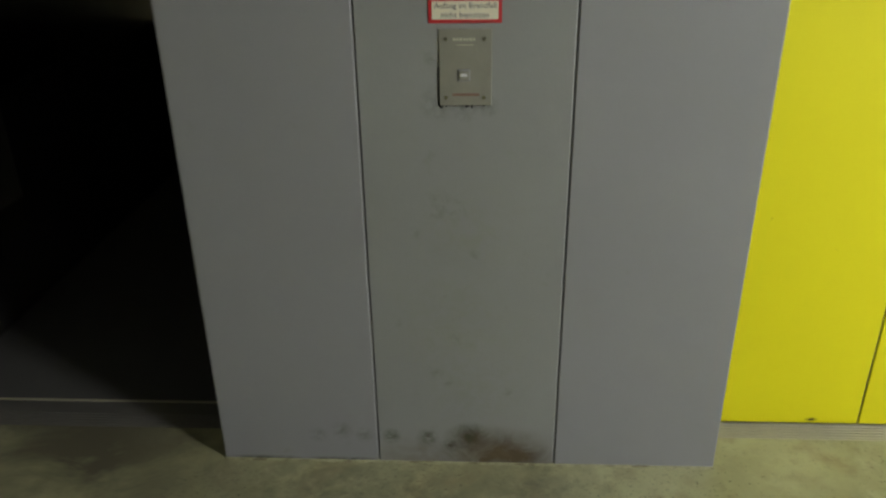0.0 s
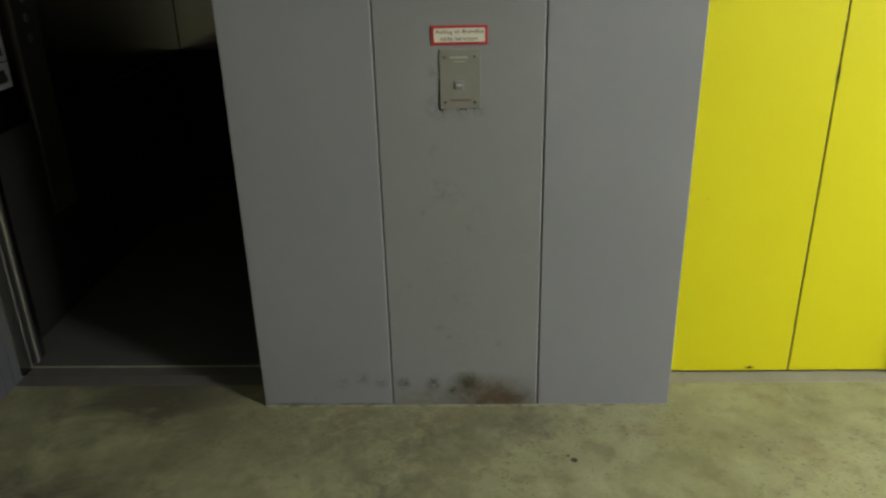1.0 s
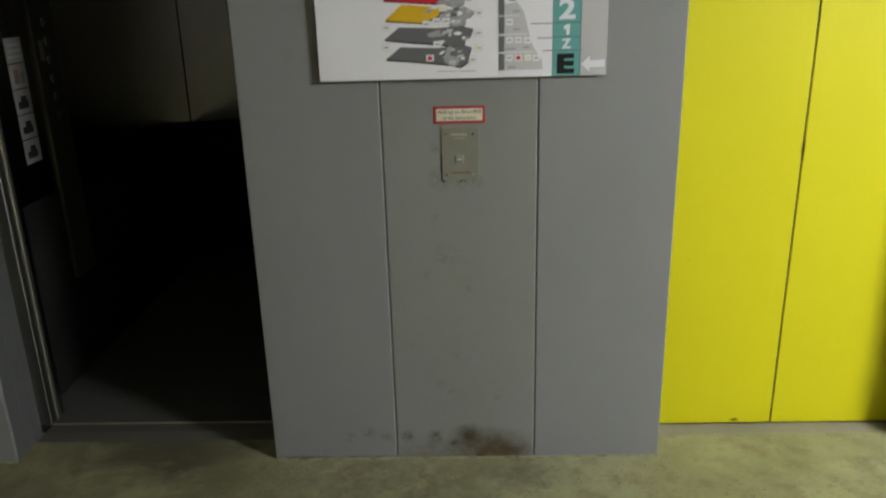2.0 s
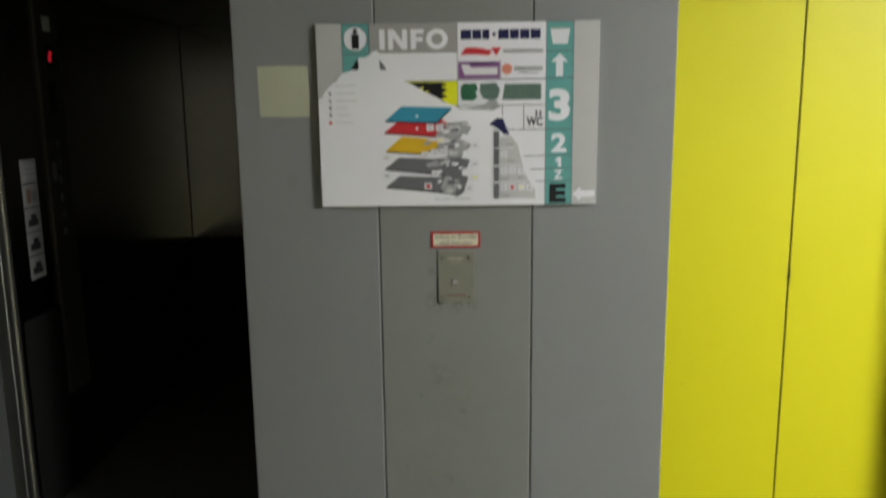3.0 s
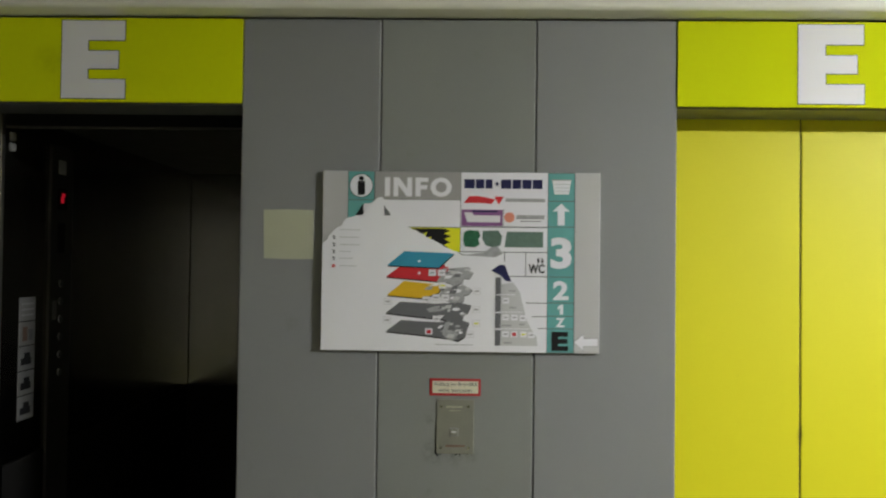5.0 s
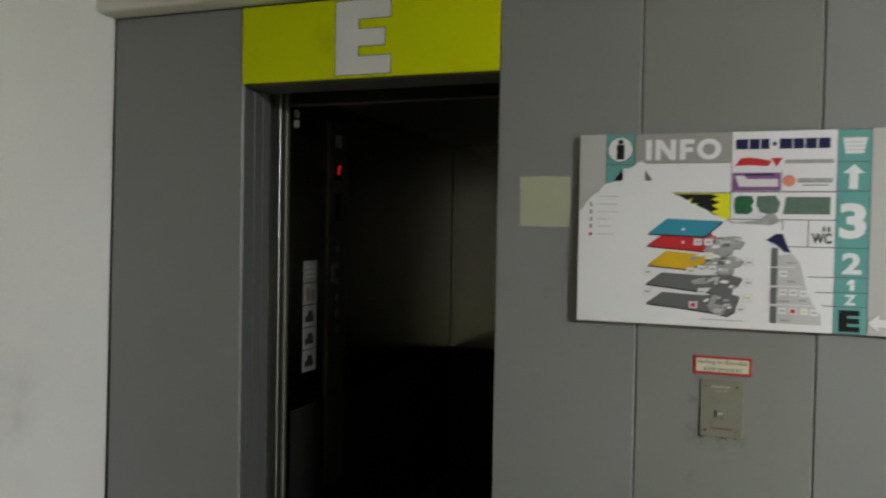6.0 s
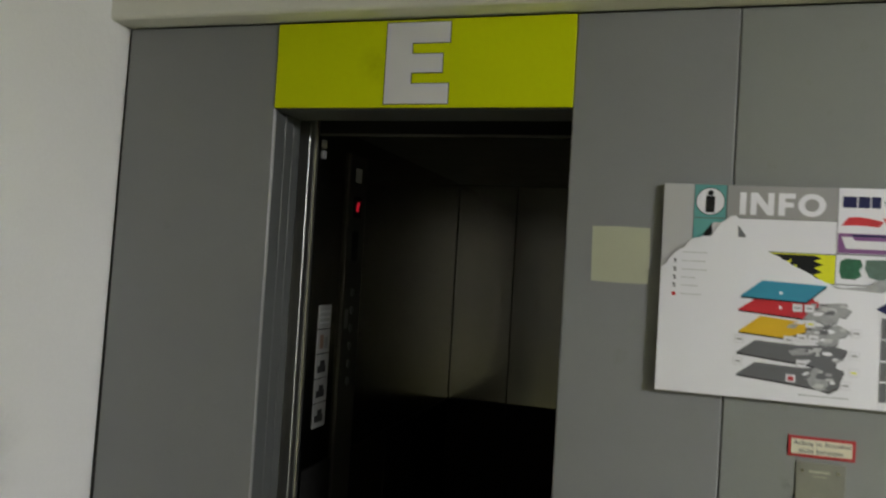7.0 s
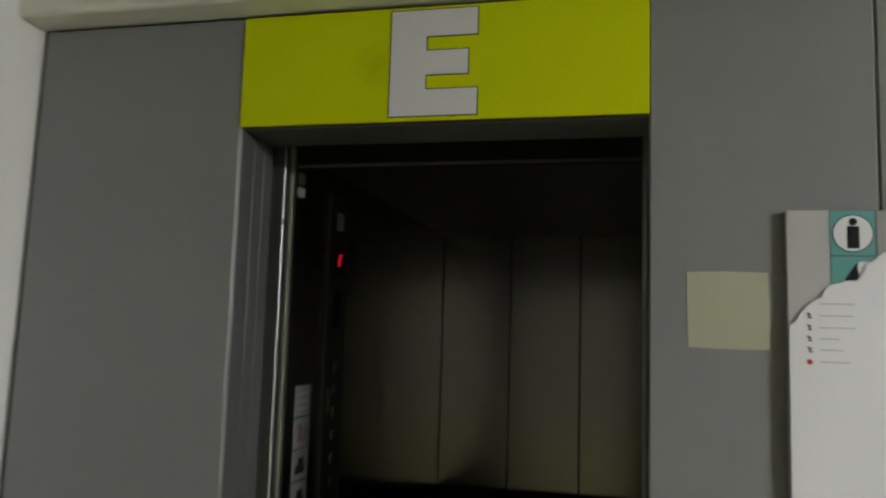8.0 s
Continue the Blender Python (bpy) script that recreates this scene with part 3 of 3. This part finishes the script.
def flat(name, a0, b0, a1, b1, mat, layer, parent=None, label=""):
    """A thin film on the board between two layout corners; layer counts up from the board's face."""
    y = BF - 0.0007 * layer
    bm = boxed((BX + a0 * UNIT, y, BZ - b1 * UNIT), (BX + a1 * UNIT, y + 0.0006, BZ - b0 * UNIT))
    return part(name, bm, mat, parent or board, label)


def shape(name, points, mat, layer, parent=None, label=""):
    y = BF - 0.0007 * layer
    return part(name, slab([(BX + a * UNIT, BZ - b * UNIT) for a, b in points], y, 0.0006), mat, parent or board, label)


def disc(name, a, b, r, mat, layer, parent=None, label=""):
    return shape(name, [(a + r * math.cos(k * math.pi / 14), b + r * math.sin(k * math.pi / 14)) for k in range(28)], mat, layer, parent, label)


def ring(name, a, b, ra, rb, ha, hb, mat, layer, parent=None, label=""):
    """An oval ring, ra by rb outside and ha by hb inside."""
    bm, y, sides = bmesh.new(), BF - 0.0007 * layer, 32
    loops = []
    for depth in (y, y + 0.0006):
        for wa, wb in ((ra, rb), (ha, hb)):
            loops.append([bm.verts.new((BX + (a + wa * math.cos(k * 2 * math.pi / sides)) * UNIT, depth,
                                        BZ - (b + wb * math.sin(k * 2 * math.pi / sides)) * UNIT)) for k in range(sides)])
    for one, two in ((0, 1), (2, 3), (0, 2), (1, 3)):
        for k in range(sides):
            n = (k + 1) % sides
            bm.faces.new((loops[one][k], loops[one][n], loops[two][n], loops[two][k]))
    bmesh.ops.recalc_face_normals(bm, faces=bm.faces)
    return part(name, bm, mat, parent or board, label)


def word(words, a0, b0, a1, b1, mat, layer, parent=None, bold=0.02, label=""):
    return lettering("lettering", words, mat, parent or board, BX + a0 * UNIT, BX + a1 * UNIT, BZ - b1 * UNIT, BZ - b0 * UNIT, BF - 0.0007 * layer, bold, label)


part("panel", boxed((BX, BF, BZ - 314 * UNIT), (BX + 485 * UNIT, -0.0005, BZ), 0.0015, 2), BOARD_GREY, board, "grey backing panel")
flat("ruling", 44, 0.3, 441.2, 313.8, LINE, 0.4, label="dark lines between the fields")
# shop directory cells
flat("cell", 92, 1, 241.5, 49, INFO_GREY, 1, label="grey heading field")
shape("lettering", [(109, 11), (118, 11), (118, 44), (109, 44)], WHITE, 2, label="pale heading letter I")
shape("lettering", [(124, 11), (133.5, 11), (148, 30), (148, 11), (156.5, 11), (156.5, 44), (147.5, 44), (132.5, 24.5), (132.5, 44), (124, 44)], WHITE, 2, label="pale heading letter N")
shape("lettering", [(162.5, 11), (185, 11), (185, 18.4), (171.5, 18.4), (171.5, 24.2), (183, 24.2), (183, 31.4), (171.5, 31.4), (171.5, 44), (162.5, 44)], WHITE, 2, label="pale heading letter F")
ring("lettering", 207.5, 27.5, 18.5, 16.8, 9.6, 9.2, WHITE, 2, label="pale heading letter O")
flat("cell", 92, 50, 241.5, 97, WHITE, 1)
flat("cell", 92, 98.5, 241.5, 140, BRIGHT, 1, label="bright yellow advert field")
shape("advert_shape", [(92, 100), (214, 100), (224, 104), (213, 108), (226, 113), (214, 118), (225, 124), (213, 128), (222, 134), (212, 139), (92, 139)], BLACK, 2, label="black ragged advert shape")
shape("advert_shape", [(160, 104), (172, 112), (184, 106), (180, 117), (192, 114), (186, 128), (176, 120), (168, 126)], BRIGHT, 3)
flat("cell", 242.5, 1, 393.5, 95, WHITE, 1, label="white shop field")
flat("cell", 242.5, 97, 393.5, 139, WHITE, 1, label="white shop field")
for a0, a1 in ((242.5, 318.5), (320, 355.5), (357, 393.5)):
    flat("cell", a0, 140.5, a1, 181, WHITE, 1)
for b0, b1 in ((182.5, 227), (228.5, 250.5), (252, 271), (272.5, 313)):
    flat("cell", 242.5, b0, 393.5, b1, WHITE, 1)
# shop marks as plain shapes
for a0, a1 in ((248, 266), (268, 283), (285, 297), (312, 330), (332, 347), (349, 365), (367, 384)):
    flat("shop_mark", a0, 13, a1, 29, NAVY, 2, label="navy block")
shape("shop_mark", [(305 + (5.2 if k % 2 == 0 else 2.1) * math.sin(k * math.pi / 5), 21 - (5.2 if k % 2 == 0 else 2.1) * math.cos(k * math.pi / 5)) for k in range(10)], NAVY, 2, label="small navy star")
shape("shop_mark", [(247, 55), (256, 43), (270, 42), (284, 44), (302, 48), (296, 56), (270, 54)], RED, 2, label="red slanted bar")
shape("shop_mark", [(300, 43), (317, 43), (308.5, 57)], RED, 2, label="red triangle")
flat("shop_mark", 320, 46, 389, 52, PALE_GREY, 2, label="thin grey bar")
flat("shop_mark", 243.5, 66, 315, 94.5, PURPLE, 2, label="purple field")
shape("shop_mark", [(248, 71), (262, 71), (265, 76), (311, 76), (311, 88), (254, 88)], LETTER, 3, label="pale block on the purple field")
flat("shop_mark", 262, 67.5, 306, 70.5, NAVY, 3, label="thin dark bar")
flat("shop_mark", 316, 64, 317, 95, LINE, 2)
disc("shop_mark", 327, 79, 9, ORANGE, 2, label="salmon disc")
flat("shop_mark", 339, 75, 388, 82, PALE_GREY, 2, label="grey bar")
flat("shop_mark", 346, 85, 382, 86.5, LINE, 2)
shape("shop_mark", [(248, 106), (256, 102), (274, 103), (277, 112), (273, 118), (276, 126), (268, 132), (250, 131), (247, 120)], GREEN, 2, label="dark green mark")
shape("shop_mark", [(281, 103), (308, 102), (315, 112), (312, 128), (300, 132), (286, 128), (280, 116)], GREEN_GREY, 2, label="faded green mark")
shape("shop_mark", [(323, 104), (386, 104), (386, 131), (319, 131)], GREEN_GREY, 2, label="faded grey-green bar")
word("WC", 361, 160, 389, 176, BLACK, 2, bold=0.03, label="black letters")
for a in (378, 385):
    disc("pictogram", a, 151, 1.6, BLACK, 2)
    shape("pictogram", [(a - 2.2, 152.8), (a + 2.2, 152.8), (a + 1.1, 158.4), (a - 1.1, 158.4)], BLACK, 2)

# teal strips with the storeys
flat("cell", 45, 1, 90, 50, TEAL, 1, label="teal field")
flat("cell", 45, 51.5, 90, 96, TEAL, 1, label="teal field")
disc("pictogram", 67.5, 26, 20.8, BLACK, 2)
disc("pictogram", 67.5, 26, 19.8, WHITE, 3, label="white disc")
flat("pictogram", 61.5, 18, 74, 42.5, BLACK, 4, label="black letter i")
disc("pictogram", 67.8, 13.2, 4.2, BLACK, 4)
shape("pictogram", [(52, 88), (74, 57), (84, 57), (84, 88)], WHITE, 2)
shape("pictogram", [(58, 78), (71, 58), (73, 78)], BLACK, 3, label="dark corner of a hidden pictogram")
rows = [1, 50, 95, 182, 227, 250, 272, 313.5]
for b0, b1 in zip(rows, rows[1:]):
    flat("cell", 394.5, b0 + 0.7, 440, b1 - 0.7, TEAL, 1, label="teal storey field")
flat("divider", 440, 1, 441.2, 313, LINE, 2)
shape("pictogram", [(401, 14), (434, 14), (430, 38), (405, 38)], WHITE, 2, label="faded white basket")
flat("pictogram", 400, 12, 435, 14, PALE_GREY, 3)
for k in range(3):
    flat("pictogram", 405 + 0.5 * k, 20 + 6 * k, 431 - 0.5 * k, 21.2 + 6 * k, FAINT, 3)
shape("arrow", [(417, 54), (432, 68), (423, 67.5), (423, 92), (411, 92), (411, 67.5), (402, 68)], WHITE, 2, label="white arrow that points up")
word("3", 399, 113, 436, 168, WHITE, 2, bold=0.04, label="white storey number")
word("2", 404, 189, 431, 222, WHITE, 2, bold=0.035, label="white storey number")
shape("lettering", [(412, 234.5), (417, 230), (422, 230), (422, 247), (416.3, 247), (416.3, 236.5), (412, 238.8)], WHITE, 2, label="white storey number")
word("Z", 409, 253, 425, 269, WHITE, 2, bold=0.04, label="white storey letter")
word("E", 402, 277, 431, 310, BLACK, 2, bold=0.055, label="black storey letter")
shape("worn_film", [(442, 296), (484, 292), (484, 312), (460, 313), (442, 308)], FAINT, 1, label="peeled pale film")
shape("arrow", [(441.5, 295), (457, 281), (457, 289), (482, 288), (482, 301), (457, 301), (457, 309)], WHITE, 3, label="white arrow that points sideways")
shape("arrow_outline", [(439.8, 295), (458.2, 278.6), (458.2, 287.8), (483.2, 286.8), (483.2, 302.2), (458.2, 302.2), (458.2, 311.6)], PALE_GREY, 2)

# ---------- torn poster stuck over the board ----------
poster = thing("torn_poster", (BX + 0.3, BF, BZ - 314 * UNIT), "torn white poster with floor plans stuck over the information board", "poster")
tear = random.Random(11)


def torn(points):
    """Breaks an outline's sides into short uneven pieces, as paper tears."""
    out = []
    for (a0, b0), (a1, b1) in zip(points, points[1:]):
        pieces = max(2, int(math.hypot(a1 - a0, b1 - b0) / 3.2))
        out.append((a0, b0))
        out += [(a0 + (a1 - a0) * k / pieces + tear.uniform(-0.9, 0.9), b0 + (b1 - b0) * k / pieces + tear.uniform(-0.9, 0.9)) for k in range(1, pieces)]
    return out


shape("paper", torn([(1, 128), (9, 121), (14, 112), (25, 101), (31, 98), (44, 83), (52, 81), (60, 78), (67, 79), (74, 74), (79, 62), (88, 55), (97, 47), (104, 45), (112, 54),
                (122, 62), (133, 73), (146, 92), (152, 98), (166, 104), (186, 116), (205, 125), (222, 135), (235, 139), (250, 145), (284, 141), (297, 131),
                (307, 130), (316, 142), (312, 152), (322, 158), (322, 168), (331, 190), (345, 206), (355, 212), (358, 236), (366, 244), (372, 262),
                (383, 280), (384, 296), (392, 304), (392, 313.5)]) + [(392, 313.5), (1, 313.5)], PAPER, 7, poster, "torn white paper")
PL = 8
shape("torn_flap", [(236, 141), (252, 145), (284, 141), (297, 131), (307, 130), (316, 143), (302, 149), (270, 147), (244, 146)], PALE_GREY, PL, poster, "grey torn strip")
shape("torn_flap", [(296, 172), (310, 162), (320, 162), (326, 178), (332, 191), (322, 190), (312, 180)], NAVY, PL, poster, "dark blue curled flap")
shape("torn_flap", [(108, 60), (120, 76), (118, 78), (109, 78)], SHEET_GREY, PL, poster, "dark corner that shows through a tear")
# floor plans, each with a thin dark edge below


def plan(points, mat, layer, label):
    light = mat is PALE_GREY
    shape("plan_edge", [(a + 0.4, b + (1.5 if light else 2.2)) for a, b in points], SHEET_GREY if light else BLACK, layer - 0.5, poster, "thin dark edge of a plan")
    shape("plan", points, mat, layer, poster, label)


plan([(113, 185), (137, 167), (214, 161), (219, 170), (202, 192)], RED, PL, "red floor plan")
plan([(202, 192), (213, 170), (250, 167), (259, 167), (256, 173), (265, 176), (258, 187), (249, 186), (246, 195), (232, 200), (224, 195)], PALE_GREY, PL, "grey part of the plan")
plan([(115, 165), (145, 140), (232, 143), (205, 168)], SHEET_BLUE, PL + 1, "blue floor plan")
plan([(115, 217), (145, 192), (215, 198), (205, 212), (179, 222)], SHEET_YELLOW, PL, "ochre floor plan")
plan([(205, 216), (216, 203), (249, 198), (264, 206), (258, 214), (250, 216), (249, 226), (235, 232), (222, 226)], PALE_GREY, PL, "grey part of the plan")
plan([(113, 248), (139, 228), (199, 231), (240, 228), (262, 233), (256, 246), (249, 248), (247, 259), (228, 263), (212, 258), (170, 254)], SHEET_GREY, PL, "slate floor plan")
plan([(114, 280), (140, 260), (202, 263), (246, 259), (259, 263), (254, 276), (252, 287), (240, 295), (224, 291), (170, 285)], SHEET_GREY, PL, "slate floor plan")
for a, b, r in ((238, 178, 8), (237, 208, 8), (236, 240, 7)):
    shape("plan_opening", [(a + r * math.cos(k * 0.5236), b - 0.4 * r * math.sin(k * 0.5236)) for k in range(12)], PAPER, PL + 1, poster)
RED_END = [(213, 172), (221, 165), (222, 172), (216, 180)]
shape("plan_patch", RED_END, RED, PL + 1, poster, "red corner of a plan")
# rooms and shops drawn on the grey parts of the plans
rooms = random.Random(7)
for a0, b0, a1, b1, count in ((212, 170, 256, 192, 10), (212, 202, 256, 224, 10), (205, 233, 252, 256, 9), (208, 264, 250, 288, 9), (186, 196, 214, 208, 5)):
    for k in range(count):
        a, b = rooms.uniform(a0, a1), rooms.uniform(b0, b1)
        w, h, lean = rooms.uniform(2.2, 6.0), rooms.uniform(1.2, 3.2), rooms.uniform(0.5, 3.0)
        shape("plan_room", [(a - w + lean, b - h), (a + w + lean, b - h), (a + w - lean, b + h), (a - w - lean, b + h)],
              (FAINT, SHEET_GREY, PALE_GREY, PAPER)[k % 4], PL + 1.2 + 0.15 * k / count, poster)
shape("plan_patch", [(212, 283), (218, 262), (227, 262), (222, 276), (238, 278), (240, 290), (228, 295), (218, 290)], PALE_GREY, PL + 1, poster)
shape("plan_patch", [(184, 240), (200, 235), (222, 236), (214, 243), (190, 246)], PALE_GREY, PL + 1, poster)
TAGS = [(194, 177, 0), (210, 177, 0), (272, 208, 0), (184, 224, 0), (201, 220, 0), (217, 220, 0), (117, 228, 0), (271, 240, 0), (202, 257, 0),
        (116, 260, 0), (271, 264, 1), (189, 279, 2), (261, 283, 0), (212, 199, 1)]
for a, b, colour in TAGS:
    flat("tag_border", a - 6.6, b - 5.6, a + 6.6, b + 5.6, FAINT, PL + 2, poster)
    tag = flat("tag", a - 6, b - 5, a + 6, b + 5, WHITE, PL + 3, poster, "small white tag")
    flat("tag_mark", a - 3.8, b - (3 if colour == 2 else 1.2), a + 3.8, b + (3.4 if colour == 2 else 1.4), (PALE_GREY, BRIGHT, RED)[colour], PL + 4, tag)
disc("plan_mark", 171, 157, 2.4, WHITE, PL + 2, poster)
disc("plan_mark", 171, 178, 2.4, WHITE, PL + 2, poster)
flat("fine_print", 200, 301, 266, 302.2, PALE_GREY, PL, poster, "line of fine print")
# section through the house beside the plans
shape("section", [(314, 196), (334, 192), (346, 208), (352, 232), (358, 256), (366, 272), (376, 286), (378, 302), (314, 303)], FAINT, PL, poster, "pale grey section of the building")
for b0, b1 in ((184, 213), (215, 243), (246, 272), (275, 302)):
    flat("section_bar", 304, b0, 313.5, b1, SHEET_GREY, PL + 1, poster, "dark storey bar")
    flat("section_line", 314, b1, 314 + 12 + (b1 - 184) * 0.42, b1 + 1.4, WHITE, PL + 1, poster)
for a, b, colour in ((322, 224, 0), (322, 253, 0), (337, 253, 0), (352, 254, 0), (322, 282, 0), (337, 282, 2), (353, 282, 1), (367, 283, 0)):
    tag = flat("tag", a - 5.6, b - 5, a + 5.6, b + 5, WHITE, PL + 2, poster, "small white tag")
    flat("tag_mark", a - 3.4, b - (3 if colour == 2 else 1.2), a + 3.4, b + (3 if colour == 2 else 1.2), (PALE_GREY, BRIGHT, RED)[colour], PL + 3, tag)
for a, b, w in ((333, 207, 12), (334, 236, 12), (322, 267, 20), (350, 265, 10), (326, 297, 14)):
    flat("section_mark", a - w / 2, b - 1.5, a + w / 2, b + 1.5, PALE_GREY, PL + 2, poster)
# key to the plans
for k, (b, w) in enumerate(((103, 36), (116, 34), (129, 36), (141, 20), (153, 24), (166, 30))):
    flat("key_line", 31, b, 31 + w, b + 1.5, FAINT, PL, poster, "faint line of print")
    if k == 5:
        disc("key_mark", 21, b + 1, 3, RED, PL, poster, "red dot in the key")
    elif k:
        shape("key_mark", [(18, b - 2), (20.5, b - 2.6), (24, b - 1 + k % 2), (22, b + 1), (24.5, b + 3.6), (19.5, b + 4), (20.5, b + 1)], SHEET_GREY, PL, poster, "small dark sign in the key")

# ---------- cream patch ----------
patch = part("paint_patch", slab([(0.074, 1.766), (0.15, 1.768), (0.230, 1.766), (0.232, 1.69), (0.231, 1.613), (0.16, 1.612), (0.077, 1.614), (0.075, 1.70)], -0.0012, 0.0012), PATCH)
tagged(patch, "square cream patch of old sticker on grey cladding", "sticker")

# ---------- fire warning sign ----------
warning = thing("fire_warning_sign", (0.674, 0, 1.197), "small cream sign with a red border above the call panel", "sign")
part("border", boxed((0.6015, -0.003, 1.1945), (0.7595, -0.0004, 1.2475), 0.0008, 1), SIGN_RED, warning, "red border")
part("face", boxed((0.6095, -0.0042, 1.2025), (0.7515, -0.003, 1.2400), 0.0004, 1), CREAM, warning, "cream face")
lettering("lettering", "Aufzug im Brandfall", SHEET_GREY, warning, 0.614, 0.747, 1.2220, 1.2368, -0.0045, 0.012, "dark lettering")
lettering("lettering", "nicht benutzen", SHEET_GREY, warning, 0.629, 0.732, 1.2060, 1.2180, -0.0045, 0.012, "dark lettering")

# ---------- call panel ----------
call = thing("call_panel", (0.68, 0, 1.018), "scratched beige metal lift call plate with one button", "call panel")
part("plate", boxed((0.6235, -0.004, 1.015), (0.739, -0.0003, 1.183), 0.0015, 2), PLATE, call)
for xs in (0.638, 0.722):
    for zs in (1.034, 1.162):
        screw = part("screw", rod((xs, -0.005, zs), 0.0042, 0.003, "y", 14, 0.0008), STEEL_DARK, call, "dark screw head")
strip, x = bmesh.new(), 0.654
for wide in (0.0055, 0.004, 0.0065, 0.005, 0.0035, 0.006, 0.0045):
    box(strip, (x, -0.0046, 1.1575), (x + wide, -0.004, 1.1630))
    x += wide + 0.0022
box(strip, (0.662, -0.0046, 1.1480), (0.697, -0.004, 1.1495))
part("label_strip", strip, PATCH, call, "worn pale bars of print")
part("button_frame", boxed((0.664, -0.0062, 1.070), (0.692, -0.004, 1.096), 0.001, 1), GREY, call)
part("button", boxed((0.667, -0.0085, 1.073), (0.689, -0.0062, 1.093), 0.001, 1), PLATE, call, "square push button")
part("button_mark", boxed((0.670, -0.0094, 1.081), (0.685, -0.0088, 1.087)), FAINT, call, "white mark")
part("label_strip", boxed((0.652, -0.0048, 1.037), (0.712, -0.004, 1.043)), RUST, call, "rusty red strip")
part("plate_edge", boxed((0.6210, -0.003, 1.013), (0.6237, -0.0003, 1.10), 0.0005, 1), BLACK, call, "dark dirty edge")
DIRT = [(0.6225, 0.010, 0.0090), (0.6345, 0.006, 0.0040), (0.6790, 0.012, 0.0060), (0.6930, 0.005, 0.0085), (0.7170, 0.009, 0.0035)]
for xd, wide, drop in DIRT:
    crumb = [(xd, 1.0152), (xd + wide, 1.0152), (xd + 0.8 * wide, 1.0152 - 0.5 * drop), (xd + 0.55 * wide, 1.0152 - 0.7 * drop),
             (xd + 0.35 * wide, 1.0152 - drop), (xd + 0.12 * wide, 1.0152 - 0.4 * drop)]
    part("dirt", slab(crumb, -0.0012, 0.0008), BLACK, call, "black grime along the lower edge")

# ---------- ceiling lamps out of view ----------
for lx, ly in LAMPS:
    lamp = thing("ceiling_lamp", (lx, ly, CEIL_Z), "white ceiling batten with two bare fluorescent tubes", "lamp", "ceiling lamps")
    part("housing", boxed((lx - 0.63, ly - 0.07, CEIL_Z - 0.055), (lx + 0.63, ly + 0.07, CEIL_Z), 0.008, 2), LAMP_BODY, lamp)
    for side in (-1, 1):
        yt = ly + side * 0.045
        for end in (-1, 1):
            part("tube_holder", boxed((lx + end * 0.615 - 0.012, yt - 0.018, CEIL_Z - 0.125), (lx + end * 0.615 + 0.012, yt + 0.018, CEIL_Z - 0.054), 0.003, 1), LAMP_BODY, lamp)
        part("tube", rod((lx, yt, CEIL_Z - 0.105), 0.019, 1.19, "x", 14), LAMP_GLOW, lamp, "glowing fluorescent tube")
